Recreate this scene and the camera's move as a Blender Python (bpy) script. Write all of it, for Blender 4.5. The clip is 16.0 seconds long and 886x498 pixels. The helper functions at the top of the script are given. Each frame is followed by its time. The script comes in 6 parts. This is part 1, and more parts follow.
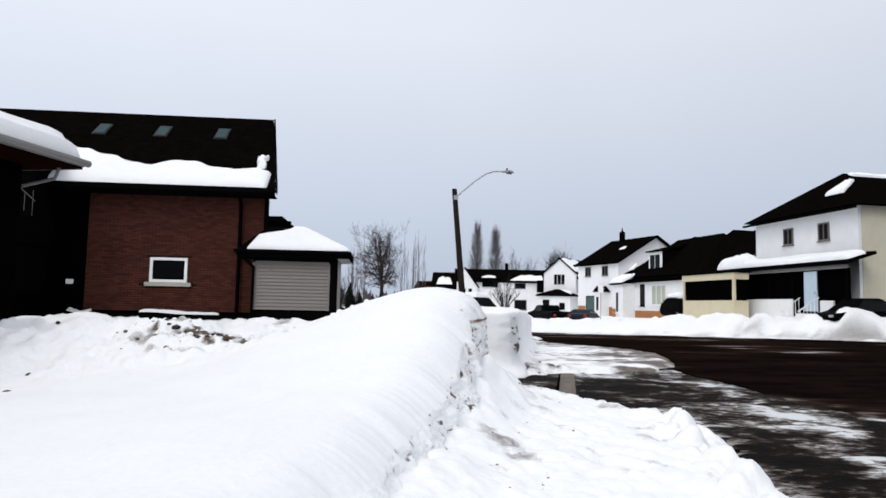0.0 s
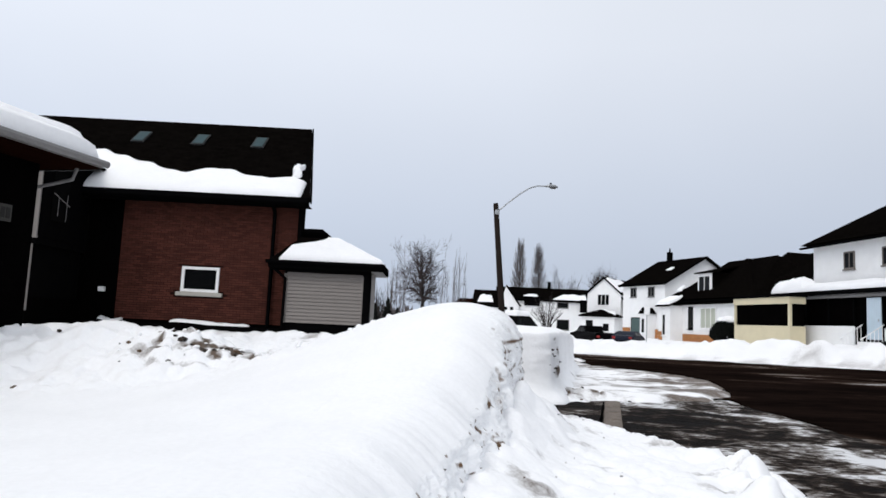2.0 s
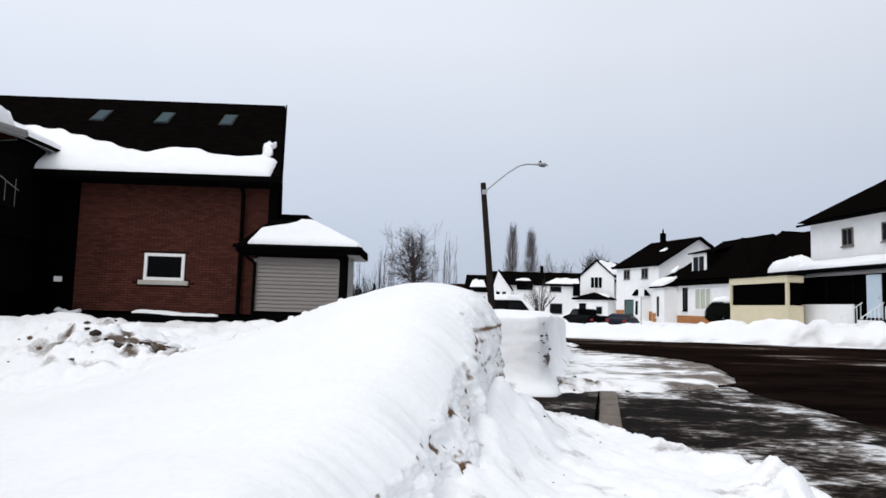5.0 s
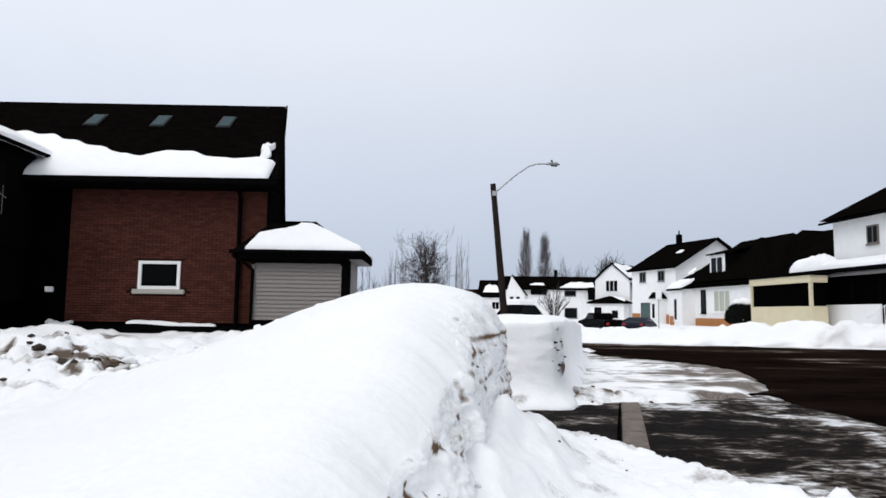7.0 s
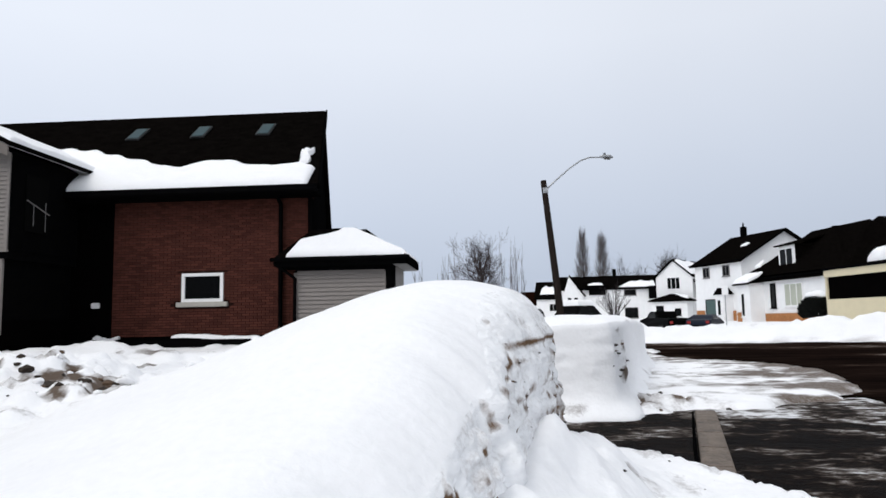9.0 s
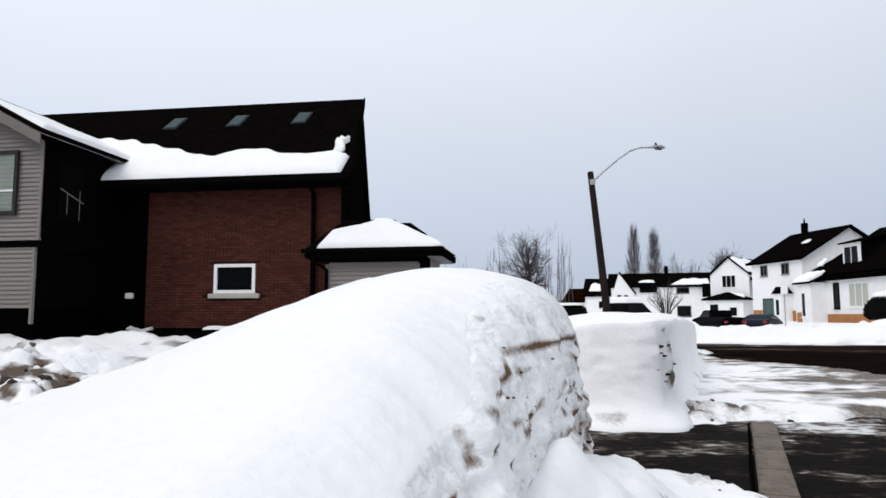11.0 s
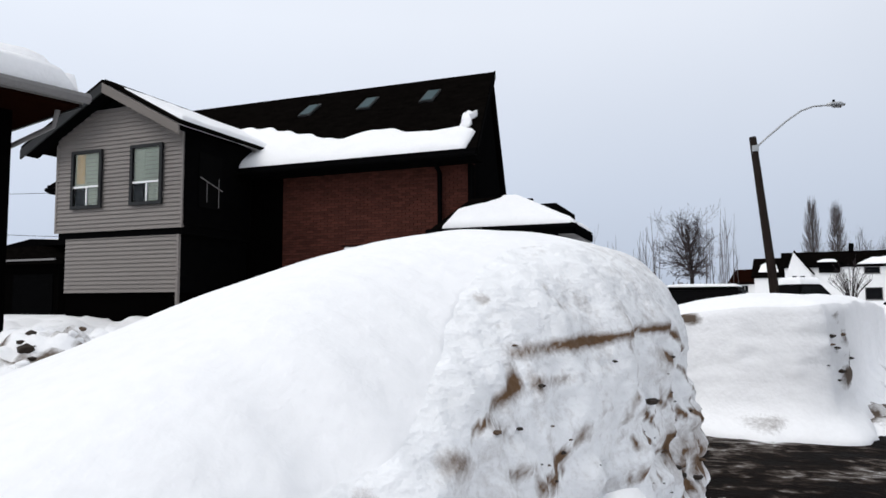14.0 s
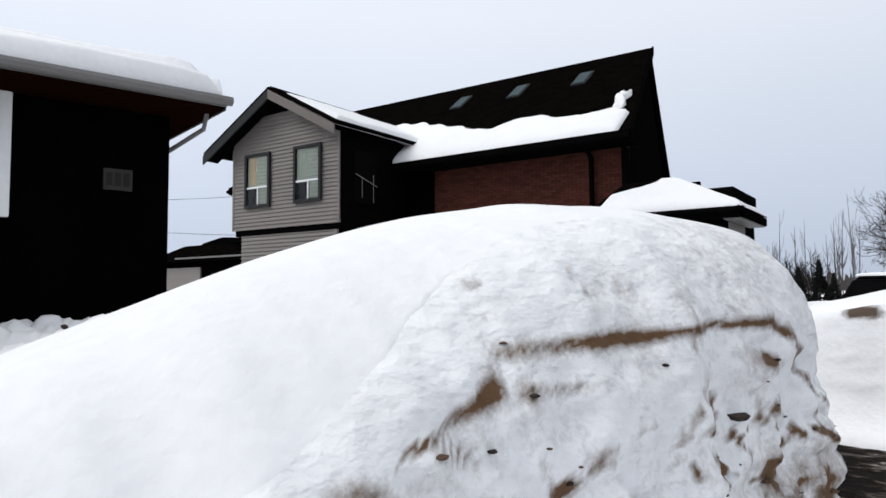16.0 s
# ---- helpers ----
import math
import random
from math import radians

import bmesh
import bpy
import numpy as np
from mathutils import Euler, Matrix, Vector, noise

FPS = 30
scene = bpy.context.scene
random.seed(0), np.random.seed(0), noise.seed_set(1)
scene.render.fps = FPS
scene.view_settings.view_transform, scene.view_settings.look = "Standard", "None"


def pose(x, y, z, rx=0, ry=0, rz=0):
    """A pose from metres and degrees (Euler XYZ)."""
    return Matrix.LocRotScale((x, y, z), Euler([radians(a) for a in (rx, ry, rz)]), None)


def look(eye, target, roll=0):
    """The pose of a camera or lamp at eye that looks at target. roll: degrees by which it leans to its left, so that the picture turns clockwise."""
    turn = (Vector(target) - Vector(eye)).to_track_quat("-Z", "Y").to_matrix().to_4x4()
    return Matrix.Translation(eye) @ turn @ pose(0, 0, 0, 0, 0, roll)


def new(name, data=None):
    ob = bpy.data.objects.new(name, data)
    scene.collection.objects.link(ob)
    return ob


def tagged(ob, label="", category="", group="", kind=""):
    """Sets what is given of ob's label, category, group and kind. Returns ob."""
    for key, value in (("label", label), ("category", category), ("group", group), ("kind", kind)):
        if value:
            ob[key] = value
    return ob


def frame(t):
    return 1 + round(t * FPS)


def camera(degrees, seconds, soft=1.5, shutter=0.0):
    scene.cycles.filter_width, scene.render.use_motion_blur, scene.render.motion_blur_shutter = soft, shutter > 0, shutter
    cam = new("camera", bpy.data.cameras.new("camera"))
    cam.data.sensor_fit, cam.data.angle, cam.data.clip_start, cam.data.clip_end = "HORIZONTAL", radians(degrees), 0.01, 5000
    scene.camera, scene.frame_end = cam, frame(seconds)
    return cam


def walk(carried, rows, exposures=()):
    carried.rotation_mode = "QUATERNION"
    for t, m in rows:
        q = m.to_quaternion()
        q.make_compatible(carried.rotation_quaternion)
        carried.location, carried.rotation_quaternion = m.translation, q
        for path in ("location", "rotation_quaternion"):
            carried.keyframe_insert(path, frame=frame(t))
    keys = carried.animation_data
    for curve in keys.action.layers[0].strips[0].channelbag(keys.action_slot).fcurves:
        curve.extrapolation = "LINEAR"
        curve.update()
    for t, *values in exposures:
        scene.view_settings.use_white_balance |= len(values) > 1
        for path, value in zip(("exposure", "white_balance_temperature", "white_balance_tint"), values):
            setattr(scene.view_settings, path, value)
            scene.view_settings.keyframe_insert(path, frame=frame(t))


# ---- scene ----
cam = camera(66.1, 16.0, 1.6)

PATH = [
    (0, (0.193, -4.582, 1.396), (0.36, -2.596, 1.563), 1.2),
    (0.5, (0.236, -4.328, 1.395), (0.359, -2.341, 1.578), 0.9),
    (1, (0.294, -4.136, 1.407), (0.341, -2.141, 1.548), 1.2),
    (1.5, (0.349, -3.884, 1.407), (0.39, -1.892, 1.576), 0.6),
    (2, (0.401, -3.651, 1.4), (0.441, -1.663, 1.613), 2.7),
    (2.5, (0.455, -3.438, 1.389), (0.533, -1.449, 1.58), 2.2),
    (3, (0.52, -3.206, 1.41), (0.625, -1.215, 1.572), 1.3),
    (3.5, (0.588, -2.971, 1.386), (0.713, -0.984, 1.574), 1.4),
    (4, (0.649, -2.735, 1.39), (0.748, -0.746, 1.582), 1.9),
    (6.5, (0.891, -1.541, 1.395), (0.921, 0.454, 1.535), 0.9),
    (7, (0.948, -1.278, 1.385), (0.971, 0.713, 1.576), 0.8),
    (7.5, (0.992, -1.047, 1.381), (0.929, 0.942, 1.582), 0.5),
    (8, (1.039, -0.824, 1.384), (0.94, 1.166, 1.558), -0.5),
    (8.5, (1.084, -0.574, 1.371), (0.966, 1.412, 1.577), -1.1),
    (11, (1.357, 0.502, 1.368), (1.076, 2.473, 1.562), -0.2),
    (11.5, (1.412, 0.688, 1.368), (1.106, 2.656, 1.544), -2.0),
    (12, (1.459, 0.9, 1.368), (1.099, 2.859, 1.548), -1.4),
    (12.5, (1.506, 1.098, 1.357), (1.053, 3.037, 1.542), 1.5),
    (13, (1.557, 1.31, 1.359), (1.062, 3.241, 1.521), 0.1),
    (13.5, (1.617, 1.466, 1.362), (1.014, 3.369, 1.481), -0.2),
    (14, (1.672, 1.646, 1.353), (0.957, 3.508, 1.501), -0.3),
    (14.5, (1.733, 1.787, 1.347), (0.893, 3.596, 1.491), -0.4),
    (15, (1.795, 1.92, 1.351), (0.869, 3.688, 1.468), -1.4),
    (15.5, (1.851, 2.039, 1.351), (0.832, 3.755, 1.475), -2.0),
    (16, (1.911, 2.171, 1.336), (0.762, 3.803, 1.464), -0.4),
]
walk(cam, [(t, look(eye, target, roll)) for t, eye, target, roll in PATH])

# ---- world and sun ----
world = bpy.data.worlds.new("overcast")
scene.world = world
world.use_nodes = True
wn, wl = world.node_tree.nodes, world.node_tree.links
wn.clear()
SKY_GAIN, OVERCAST = 0.05, 0.93
wsky = wn.new("ShaderNodeTexSky")
wsky.sky_type, wsky.sun_disc = "NISHITA", False
wsky.sun_elevation, wsky.sun_rotation = radians(44), radians(215)
wsky.air_density, wsky.dust_density = 1.0, 3.0
wgain = wn.new("ShaderNodeVectorMath")
wgain.operation = "SCALE"
wgain.inputs["Scale"].default_value = SKY_GAIN
wtex = wn.new("ShaderNodeTexCoord")
wsep = wn.new("ShaderNodeSeparateXYZ")
wramp = wn.new("ShaderNodeValToRGB")
for p, c in ((0.0, (0.50, 0.57, 0.70, 1)), (0.14, (0.62, 0.69, 0.82, 1)), (0.38, (0.82, 0.87, 0.965, 1)), (0.75, (0.91, 0.945, 1.0, 1))):
    e = wramp.color_ramp.elements.new(p)
    e.color = c
wramp.color_ramp.elements.remove(wramp.color_ramp.elements[-1])
wnoise = wn.new("ShaderNodeTexNoise")
wnoise.inputs["Scale"].default_value, wnoise.inputs["Detail"].default_value = 1.6, 4.0
wmap = wn.new("ShaderNodeMapRange")
wmap.inputs["To Min"].default_value, wmap.inputs["To Max"].default_value = 0.93, 1.07
wvar = wn.new("ShaderNodeVectorMath")
wvar.operation = "SCALE"
wmix = wn.new("ShaderNodeMix")
wmix.data_type = "RGBA"
wmix.inputs["Factor"].default_value = OVERCAST
wback, wout = wn.new("ShaderNodeBackground"), wn.new("ShaderNodeOutputWorld")
wl.new(wsky.outputs["Color"], wgain.inputs[0])
wl.new(wtex.outputs["Generated"], wsep.inputs[0])
wl.new(wsep.outputs["Z"], wramp.inputs["Fac"])
wl.new(wtex.outputs["Generated"], wnoise.inputs["Vector"])
wl.new(wnoise.outputs["Fac"], wmap.inputs["Value"])
wl.new(wramp.outputs["Color"], wvar.inputs[0])
wside = wn.new("ShaderNodeMapRange")
wside.inputs["From Min"].default_value, wside.inputs["From Max"].default_value = -1.0, 1.0
wside.inputs["To Min"].default_value, wside.inputs["To Max"].default_value = 1.13, 0.87
wprod = wn.new("ShaderNodeMath")
wprod.operation = "MULTIPLY"
wl.new(wsep.outputs["X"], wside.inputs["Value"])
wl.new(wmap.outputs["Result"], wprod.inputs[0])
wl.new(wside.outputs["Result"], wprod.inputs[1])
wl.new(wprod.outputs[0], wvar.inputs["Scale"])
wl.new(wgain.outputs["Vector"], wmix.inputs["A"])
wl.new(wvar.outputs["Vector"], wmix.inputs["B"])
wl.new(wmix.outputs["Result"], wback.inputs["Color"])
wl.new(wback.outputs["Background"], wout.inputs["Surface"])
wback.inputs["Strength"].default_value = 1.0

sun = new("sun", bpy.data.lights.new("sun", "SUN"))
sun.data.energy, sun.data.angle, sun.data.color = 1.05, radians(25), (1.0, 0.97, 0.93)
sun.matrix_world = look((0, 0, 31), (math.sin(radians(35)) * 30, math.cos(radians(35)) * 30, 2))


# ---- materials ----
def mat(name, col, rough=0.8, var=0.2, scale=3.0, bump=0.2, fine=40.0, metal=0.0, random_amount=0.0, stretch=(1, 1, 1), dirt=None, spec=0.4, grit=11.0):
    """A surface with colour variation at two scales and a fine bump. dirt: colour of an attribute-driven stain."""
    m = bpy.data.materials.new(name)
    m.use_nodes = True
    n, l = m.node_tree.nodes, m.node_tree.links
    b = n["Principled BSDF"]
    b.inputs["Roughness"].default_value, b.inputs["Metallic"].default_value = rough, metal
    b.inputs["Specular IOR Level"].default_value = spec
    tc, mp = n.new("ShaderNodeTexCoord"), n.new("ShaderNodeMapping")
    mp.inputs["Scale"].default_value = stretch
    l.new(tc.outputs["Object"], mp.inputs["Vector"])
    n1, n2 = n.new("ShaderNodeTexNoise"), n.new("ShaderNodeTexNoise")
    for q, sc, de in ((n1, scale, 5.0), (n2, fine, 3.0)):
        q.inputs["Scale"].default_value, q.inputs["Detail"].default_value = sc, de
        l.new(mp.outputs["Vector"], q.inputs["Vector"])
    add = n.new("ShaderNodeMath")
    add.operation = "ADD"
    l.new(n1.outputs["Fac"], add.inputs[0])
    l.new(n2.outputs["Fac"], add.inputs[1])
    value = add.outputs[0]
    if random_amount:
        info, geo = n.new("ShaderNodeObjectInfo"), n.new("ShaderNodeNewGeometry")
        s1 = n.new("ShaderNodeMath")
        s1.operation = "ADD"
        l.new(info.outputs["Random"], s1.inputs[0])
        l.new(geo.outputs["Random Per Island"], s1.inputs[1])
        s2 = n.new("ShaderNodeMath")
        s2.operation = "FRACT"
        l.new(s1.outputs[0], s2.inputs[0])
        s3 = n.new("ShaderNodeMath")
        s3.operation = "MULTIPLY_ADD"
        s3.inputs[1].default_value = random_amount
        l.new(s2.outputs[0], s3.inputs[0])
        l.new(value, s3.inputs[2])
        value = s3.outputs[0]
    mr = n.new("ShaderNodeMapRange")
    mr.inputs["From Min"].default_value, mr.inputs["From Max"].default_value = 0.6, 1.4 + random_amount
    mr.inputs["To Min"].default_value, mr.inputs["To Max"].default_value = 1.0 - var, 1.0 + var
    l.new(value, mr.inputs["Value"])
    sc = n.new("ShaderNodeVectorMath")
    sc.operation = "SCALE"
    sc.inputs[0].default_value = col
    l.new(mr.outputs["Result"], sc.inputs["Scale"])
    colour = sc.outputs["Vector"]
    if dirt:
        at = n.new("ShaderNodeAttribute")
        at.attribute_name = "dirt"
        n3 = n.new("ShaderNodeTexNoise")
        n3.inputs["Scale"].default_value, n3.inputs["Detail"].default_value, n3.inputs["Roughness"].default_value = grit, 10.0, 0.75
        l.new(tc.outputs["Object"], n3.inputs["Vector"])
        k = n.new("ShaderNodeMath")
        k.operation = "MULTIPLY_ADD"
        k.inputs[1].default_value = 1.15
        l.new(at.outputs["Fac"], k.inputs[0])
        l.new(n3.outputs["Fac"], k.inputs[2])
        k2 = n.new("ShaderNodeMapRange")
        k2.inputs["From Min"].default_value, k2.inputs["From Max"].default_value = 0.84, 1.5
        l.new(k.outputs[0], k2.inputs["Value"])
        mx = n.new("ShaderNodeMix")
        mx.data_type = "RGBA"
        l.new(k2.outputs["Result"], mx.inputs["Factor"])
        l.new(colour, mx.inputs["A"])
        mx.inputs["B"].default_value = (*dirt, 1)
        colour = mx.outputs["Result"]
    l.new(colour, b.inputs["Base Color"])
    if bump:
        bp = n.new("ShaderNodeBump")
        bp.inputs["Strength"].default_value, bp.inputs["Distance"].default_value = bump, 0.02
        l.new(value, bp.inputs["Height"])
        l.new(bp.outputs["Normal"], b.inputs["Normal"])
    return m


SNOW = mat("snow", (0.92, 0.92, 0.93), 0.75, 0.04, 1.5, 0.35, 22, dirt=(0.10, 0.07, 0.05), grit=24.0)
SNOW_FACE = mat("cut_snow", (0.91, 0.915, 0.925), 0.8, 0.10, 3.0, 0.9, 16, stretch=(1, 1, 1.8), dirt=(0.125, 0.066, 0.028), grit=30.0)
ROOF_SNOW = mat("roof_snow", (0.92, 0.92, 0.93), 0.75, 0.03, 2.0, 0.3, 15)


def wet_mat(name, stops, stretch, coarse, fine, amount, shift, wet, spec, bump=0.4):
    """Wet ground from bare to icy: stops along a ramp, driven by the laid slush and by streaks at two scales."""
    m = bpy.data.materials.new(name)
    m.use_nodes = True
    n, l = m.node_tree.nodes, m.node_tree.links
    b = n["Principled BSDF"]
    b.inputs["Specular IOR Level"].default_value = spec
    tc, mp, at = n.new("ShaderNodeTexCoord"), n.new("ShaderNodeMapping"), n.new("ShaderNodeAttribute")
    mp.inputs["Scale"].default_value = stretch
    at.attribute_name = "dirt"
    l.new(tc.outputs["Object"], mp.inputs["Vector"])
    total = at.outputs["Fac"]
    for sc, k in ((coarse, amount), (fine, amount * 0.75)):
        q, f = n.new("ShaderNodeTexNoise"), n.new("ShaderNodeMath")
        q.inputs["Scale"].default_value, q.inputs["Detail"].default_value, q.inputs["Roughness"].default_value = sc, 8.0, 0.62
        q.inputs["Distortion"].default_value = 0.5
        l.new(mp.outputs["Vector"], q.inputs["Vector"])
        f.operation, f.inputs[1].default_value = "MULTIPLY_ADD", k
        l.new(q.outputs["Fac"], f.inputs[0])
        l.new(total, f.inputs[2])
        total = f.outputs[0]
    mr, ramp = n.new("ShaderNodeMapRange"), n.new("ShaderNodeValToRGB")
    mr.inputs["From Min"].default_value, mr.inputs["From Max"].default_value = shift, shift + 1.0
    l.new(total, mr.inputs["Value"])
    l.new(mr.outputs["Result"], ramp.inputs["Fac"])
    for p, c in stops:
        ramp.color_ramp.elements.new(p).color = (*c, 1)
    ramp.color_ramp.elements.remove(ramp.color_ramp.elements[0])
    ramp.color_ramp.elements.remove(ramp.color_ramp.elements[-1])
    l.new(ramp.outputs["Color"], b.inputs["Base Color"])
    gloss = n.new("ShaderNodeMapRange")
    gloss.inputs["To Min"].default_value, gloss.inputs["To Max"].default_value = wet, 0.85
    l.new(mr.outputs["Result"], gloss.inputs["Value"])
    l.new(gloss.outputs["Result"], b.inputs["Roughness"])
    bp = n.new("ShaderNodeBump")
    bp.inputs["Strength"].default_value, bp.inputs["Distance"].default_value = bump, 0.03
    l.new(total, bp.inputs["Height"])
    l.new(bp.outputs["Normal"], b.inputs["Normal"])
    return m


SLUSH = wet_mat("slush", ((0.02, (0.004, 0.003, 0.0027)), (0.34, (0.010, 0.0072, 0.006)), (0.48, (0.036, 0.028, 0.023)), (0.64, (0.12, 0.105, 0.095)), (0.82, (0.32, 0.31, 0.305)), (0.98, (0.68, 0.685, 0.7))), (1.0, 1.6, 1), 1.0, 6.0, 2.5, 2.04, 0.6, 0.008)
ASPHALT = wet_mat("wet_asphalt", ((0.02, (0.004, 0.0028, 0.0025)), (0.35, (0.011, 0.0068, 0.0055)), (0.6, (0.032, 0.021, 0.016)), (0.78, (0.16, 0.135, 0.12)), (0.97, (0.55, 0.55, 0.57))), (0.35, 1.3, 1), 0.7, 5.0, 1.1, 0.78, 0.6, 0.0, 0.3)
CONCRETE = mat("concrete", (0.12, 0.092, 0.07), 0.7, 0.7, 5, 0.4, 40, dirt=(0.6, 0.58, 0.56))
BRICK = mat("brick", (0.066, 0.021, 0.0145), 0.9, 0.5, 1.2, 0.3, 50, random_amount=0.9, spec=0.15)
MORTAR = mat("mortar", (0.022, 0.011, 0.009), 0.95, 0.2, 2, 0.3, 60, spec=0.0)
# dark walls, and the shade painted over the brick wall's left end
DARK_CLAD_SHADE = mat("dark_cladding_and_shade", (0.0016, 0.0014, 0.0014), 0.95, 0.3, 2, 0.2, 30, spec=0.0)
# black trim, and the shade painted on the wing's side walls
BLACK_TRIM_SHADE = mat("black_trim_and_shade", (0.0026, 0.0026, 0.0028), 0.8, 0.3, 4, 0.1, 30, spec=0.0)
SHINGLE = mat("dark_shingles", (0.0032, 0.0027, 0.0024), 0.95, 0.6, 2.5, 0.7, 9, stretch=(1, 1, 3), spec=0.0)
SIDING = mat("grey_siding", (0.205, 0.184, 0.17), 0.6, 0.1, 1.0, 0.1, 30, stretch=(0.2, 0.2, 3))
TAUPE_TRIM = mat("taupe_trim", (0.15, 0.13, 0.115), 0.6, 0.12, 2, 0.1, 30)
GREY_TRIM = mat("dark_grey_trim", (0.017, 0.018, 0.019), 0.6, 0.2, 3, 0.1, 30, spec=0.2)
WHITE = mat("white_paint", (0.83, 0.83, 0.83), 0.6, 0.06, 1.5, 0.1, 25)
CREAM = mat("cream_paint", (0.62, 0.55, 0.38), 0.6, 0.08, 1.5, 0.1, 25)
PALE_CREAM = mat("pale_cream_paint", (0.62, 0.57, 0.44), 0.6, 0.08, 1.5, 0.1, 25)
ORANGE = mat("orange_brick", (0.36, 0.15, 0.05), 0.85, 0.3, 3, 0.3, 14)
STONE = mat("stone_sill", (0.42, 0.40, 0.36), 0.8, 0.15, 4, 0.2, 40)
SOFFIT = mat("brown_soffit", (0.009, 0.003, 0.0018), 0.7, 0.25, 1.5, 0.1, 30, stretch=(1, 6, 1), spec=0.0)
FASCIA = mat("pale_metal_fascia", (0.17, 0.163, 0.16), 0.5, 0.15, 2, 0.1, 30)
POLE_WOOD = mat("weathered_pole", (0.022, 0.017, 0.015), 0.9, 0.4, 3, 0.5, 20, stretch=(6, 6, 0.6), spec=0.0)
GALV = mat("galvanised_steel", (0.42, 0.43, 0.44), 0.45, 0.12, 5, 0.1, 40, metal=0.6)
BARK = mat("bark", (0.022, 0.018, 0.017), 0.95, 0.35, 3, 0.4, 15, spec=0.1)
TWIG = mat("bare_twigs", (0.045, 0.036, 0.036), 0.95, 0.3, 1, 0.0, 15, spec=0.1)
PALE_TWIG = mat("grey_brown_twigs", (0.085, 0.075, 0.075), 0.95, 0.3, 1, 0.0, 15, spec=0.1)
CONIFER = mat("dark_evergreen", (0.008, 0.009, 0.008), 0.95, 0.5, 4, 0.0, 20, spec=0.08)
BLACK_PAINT = mat("black_car_paint", (0.0018, 0.0018, 0.002), 0.6, 0.3, 2, 0.0, 30, spec=0.02)
BLUE_PAINT = mat("dark_blue_car_paint", (0.012, 0.016, 0.028), 0.5, 0.3, 2, 0.0, 30, spec=0.08)
TYRE = mat("tyre_rubber", (0.008, 0.008, 0.008), 0.9, 0.2, 5, 0.2, 40, spec=0.1)
RIM = mat("alloy_rim", (0.12, 0.12, 0.125), 0.4, 0.2, 5, 0.0, 40, metal=0.7)
RED_LENS = mat("red_lens", (0.25, 0.012, 0.01), 0.3, 0.1, 5, 0.0, 40)
DOOR_BLUE = mat("pale_blue_door", (0.50, 0.60, 0.68), 0.5, 0.06, 2, 0.05, 30)
DOOR_GREEN = mat("grey_green_door", (0.045, 0.085, 0.080), 0.5, 0.2, 2, 0.05, 30)
CURTAIN = mat("pale_curtain", (0.42, 0.44, 0.37), 0.9, 0.12, 1.0, 0.1, 10, stretch=(6, 6, 0.3))
CURTAIN_WARM = mat("warm_curtain", (0.55, 0.40, 0.24), 0.9, 0.15, 1.0, 0.1, 10, stretch=(6, 6, 0.3))
# near-black colour that paints the darkness of unlit rooms
UNLIT_ROOM = mat("unlit_interior", (0.004, 0.004, 0.004), 0.95, 0.2, 2, 0.0, 20, spec=0.0)
SIGN_PLATE = mat("dark_plate", (0.022, 0.019, 0.015), 0.6, 0.15, 8, 0.1, 30)
SIGN_BAR = mat("dark_bars", (0.006, 0.005, 0.003), 0.7, 0.1, 8, 0.0, 30)
ROCK = mat("dark_clods", (0.028, 0.019, 0.013), 0.9, 0.6, 6, 0.5, 30)
BROWN_CLOD = mat("brown_clods", (0.10, 0.062, 0.038), 0.9, 0.5, 6, 0.5, 30)


def glass_mat(name, tint, rough=0.06):
    m = bpy.data.materials.new(name)
    m.use_nodes = True
    b = m.node_tree.nodes["Principled BSDF"]
    b.inputs["Base Color"].default_value = (*tint, 1)
    b.inputs["Roughness"].default_value = rough
    b.inputs["Transmission Weight"].default_value = 1.0
    b.inputs["IOR"].default_value = 1.25
    return m


GLASS = glass_mat("window_glass", (0.92, 0.96, 0.95))
SKYGLASS = mat("skylight_glass", (0.028, 0.058, 0.066), 0.4, 0.2, 2, 0.0, 20, spec=0.06)
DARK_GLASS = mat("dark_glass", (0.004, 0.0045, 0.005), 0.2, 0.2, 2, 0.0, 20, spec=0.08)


# ---- building blocks ----
def thing(name, loc=(0, 0, 0), turn=0.0, label="", category="", group="", kind=""):
    """An Empty at a thing's base, turned about the vertical by so many degrees."""
    ob = new(name)
    ob.empty_display_size = 0.3
    ob.matrix_world = pose(*loc, 0, 0, turn)
    return tagged(ob, label, category, group, kind)


def finish(name, bm, material, smooth=False):
    bmesh.ops.recalc_face_normals(bm, faces=bm.faces)
    me = bpy.data.meshes.new(name)
    bm.to_mesh(me)
    bm.free()
    me.materials.append(material)
    if smooth:
        me.shade_smooth()
    return me


def part(name, bm, material, parent, label="", smooth=False):
    """Links a bmesh, given in its thing's own axes, as one mesh object under a thing or a part."""
    ob = new(name, finish(name, bm, material, smooth))
    ob.parent = parent
    return tagged(ob, label)


def solo(name, bm, material, label, category, group="", kind="", smooth=False, loc=(0, 0, 0), turn=0.0):
    ob = new(name, finish(name, bm, material, smooth))
    ob.matrix_world = pose(*loc, 0, 0, turn)
    return tagged(ob, label, category, group, kind)


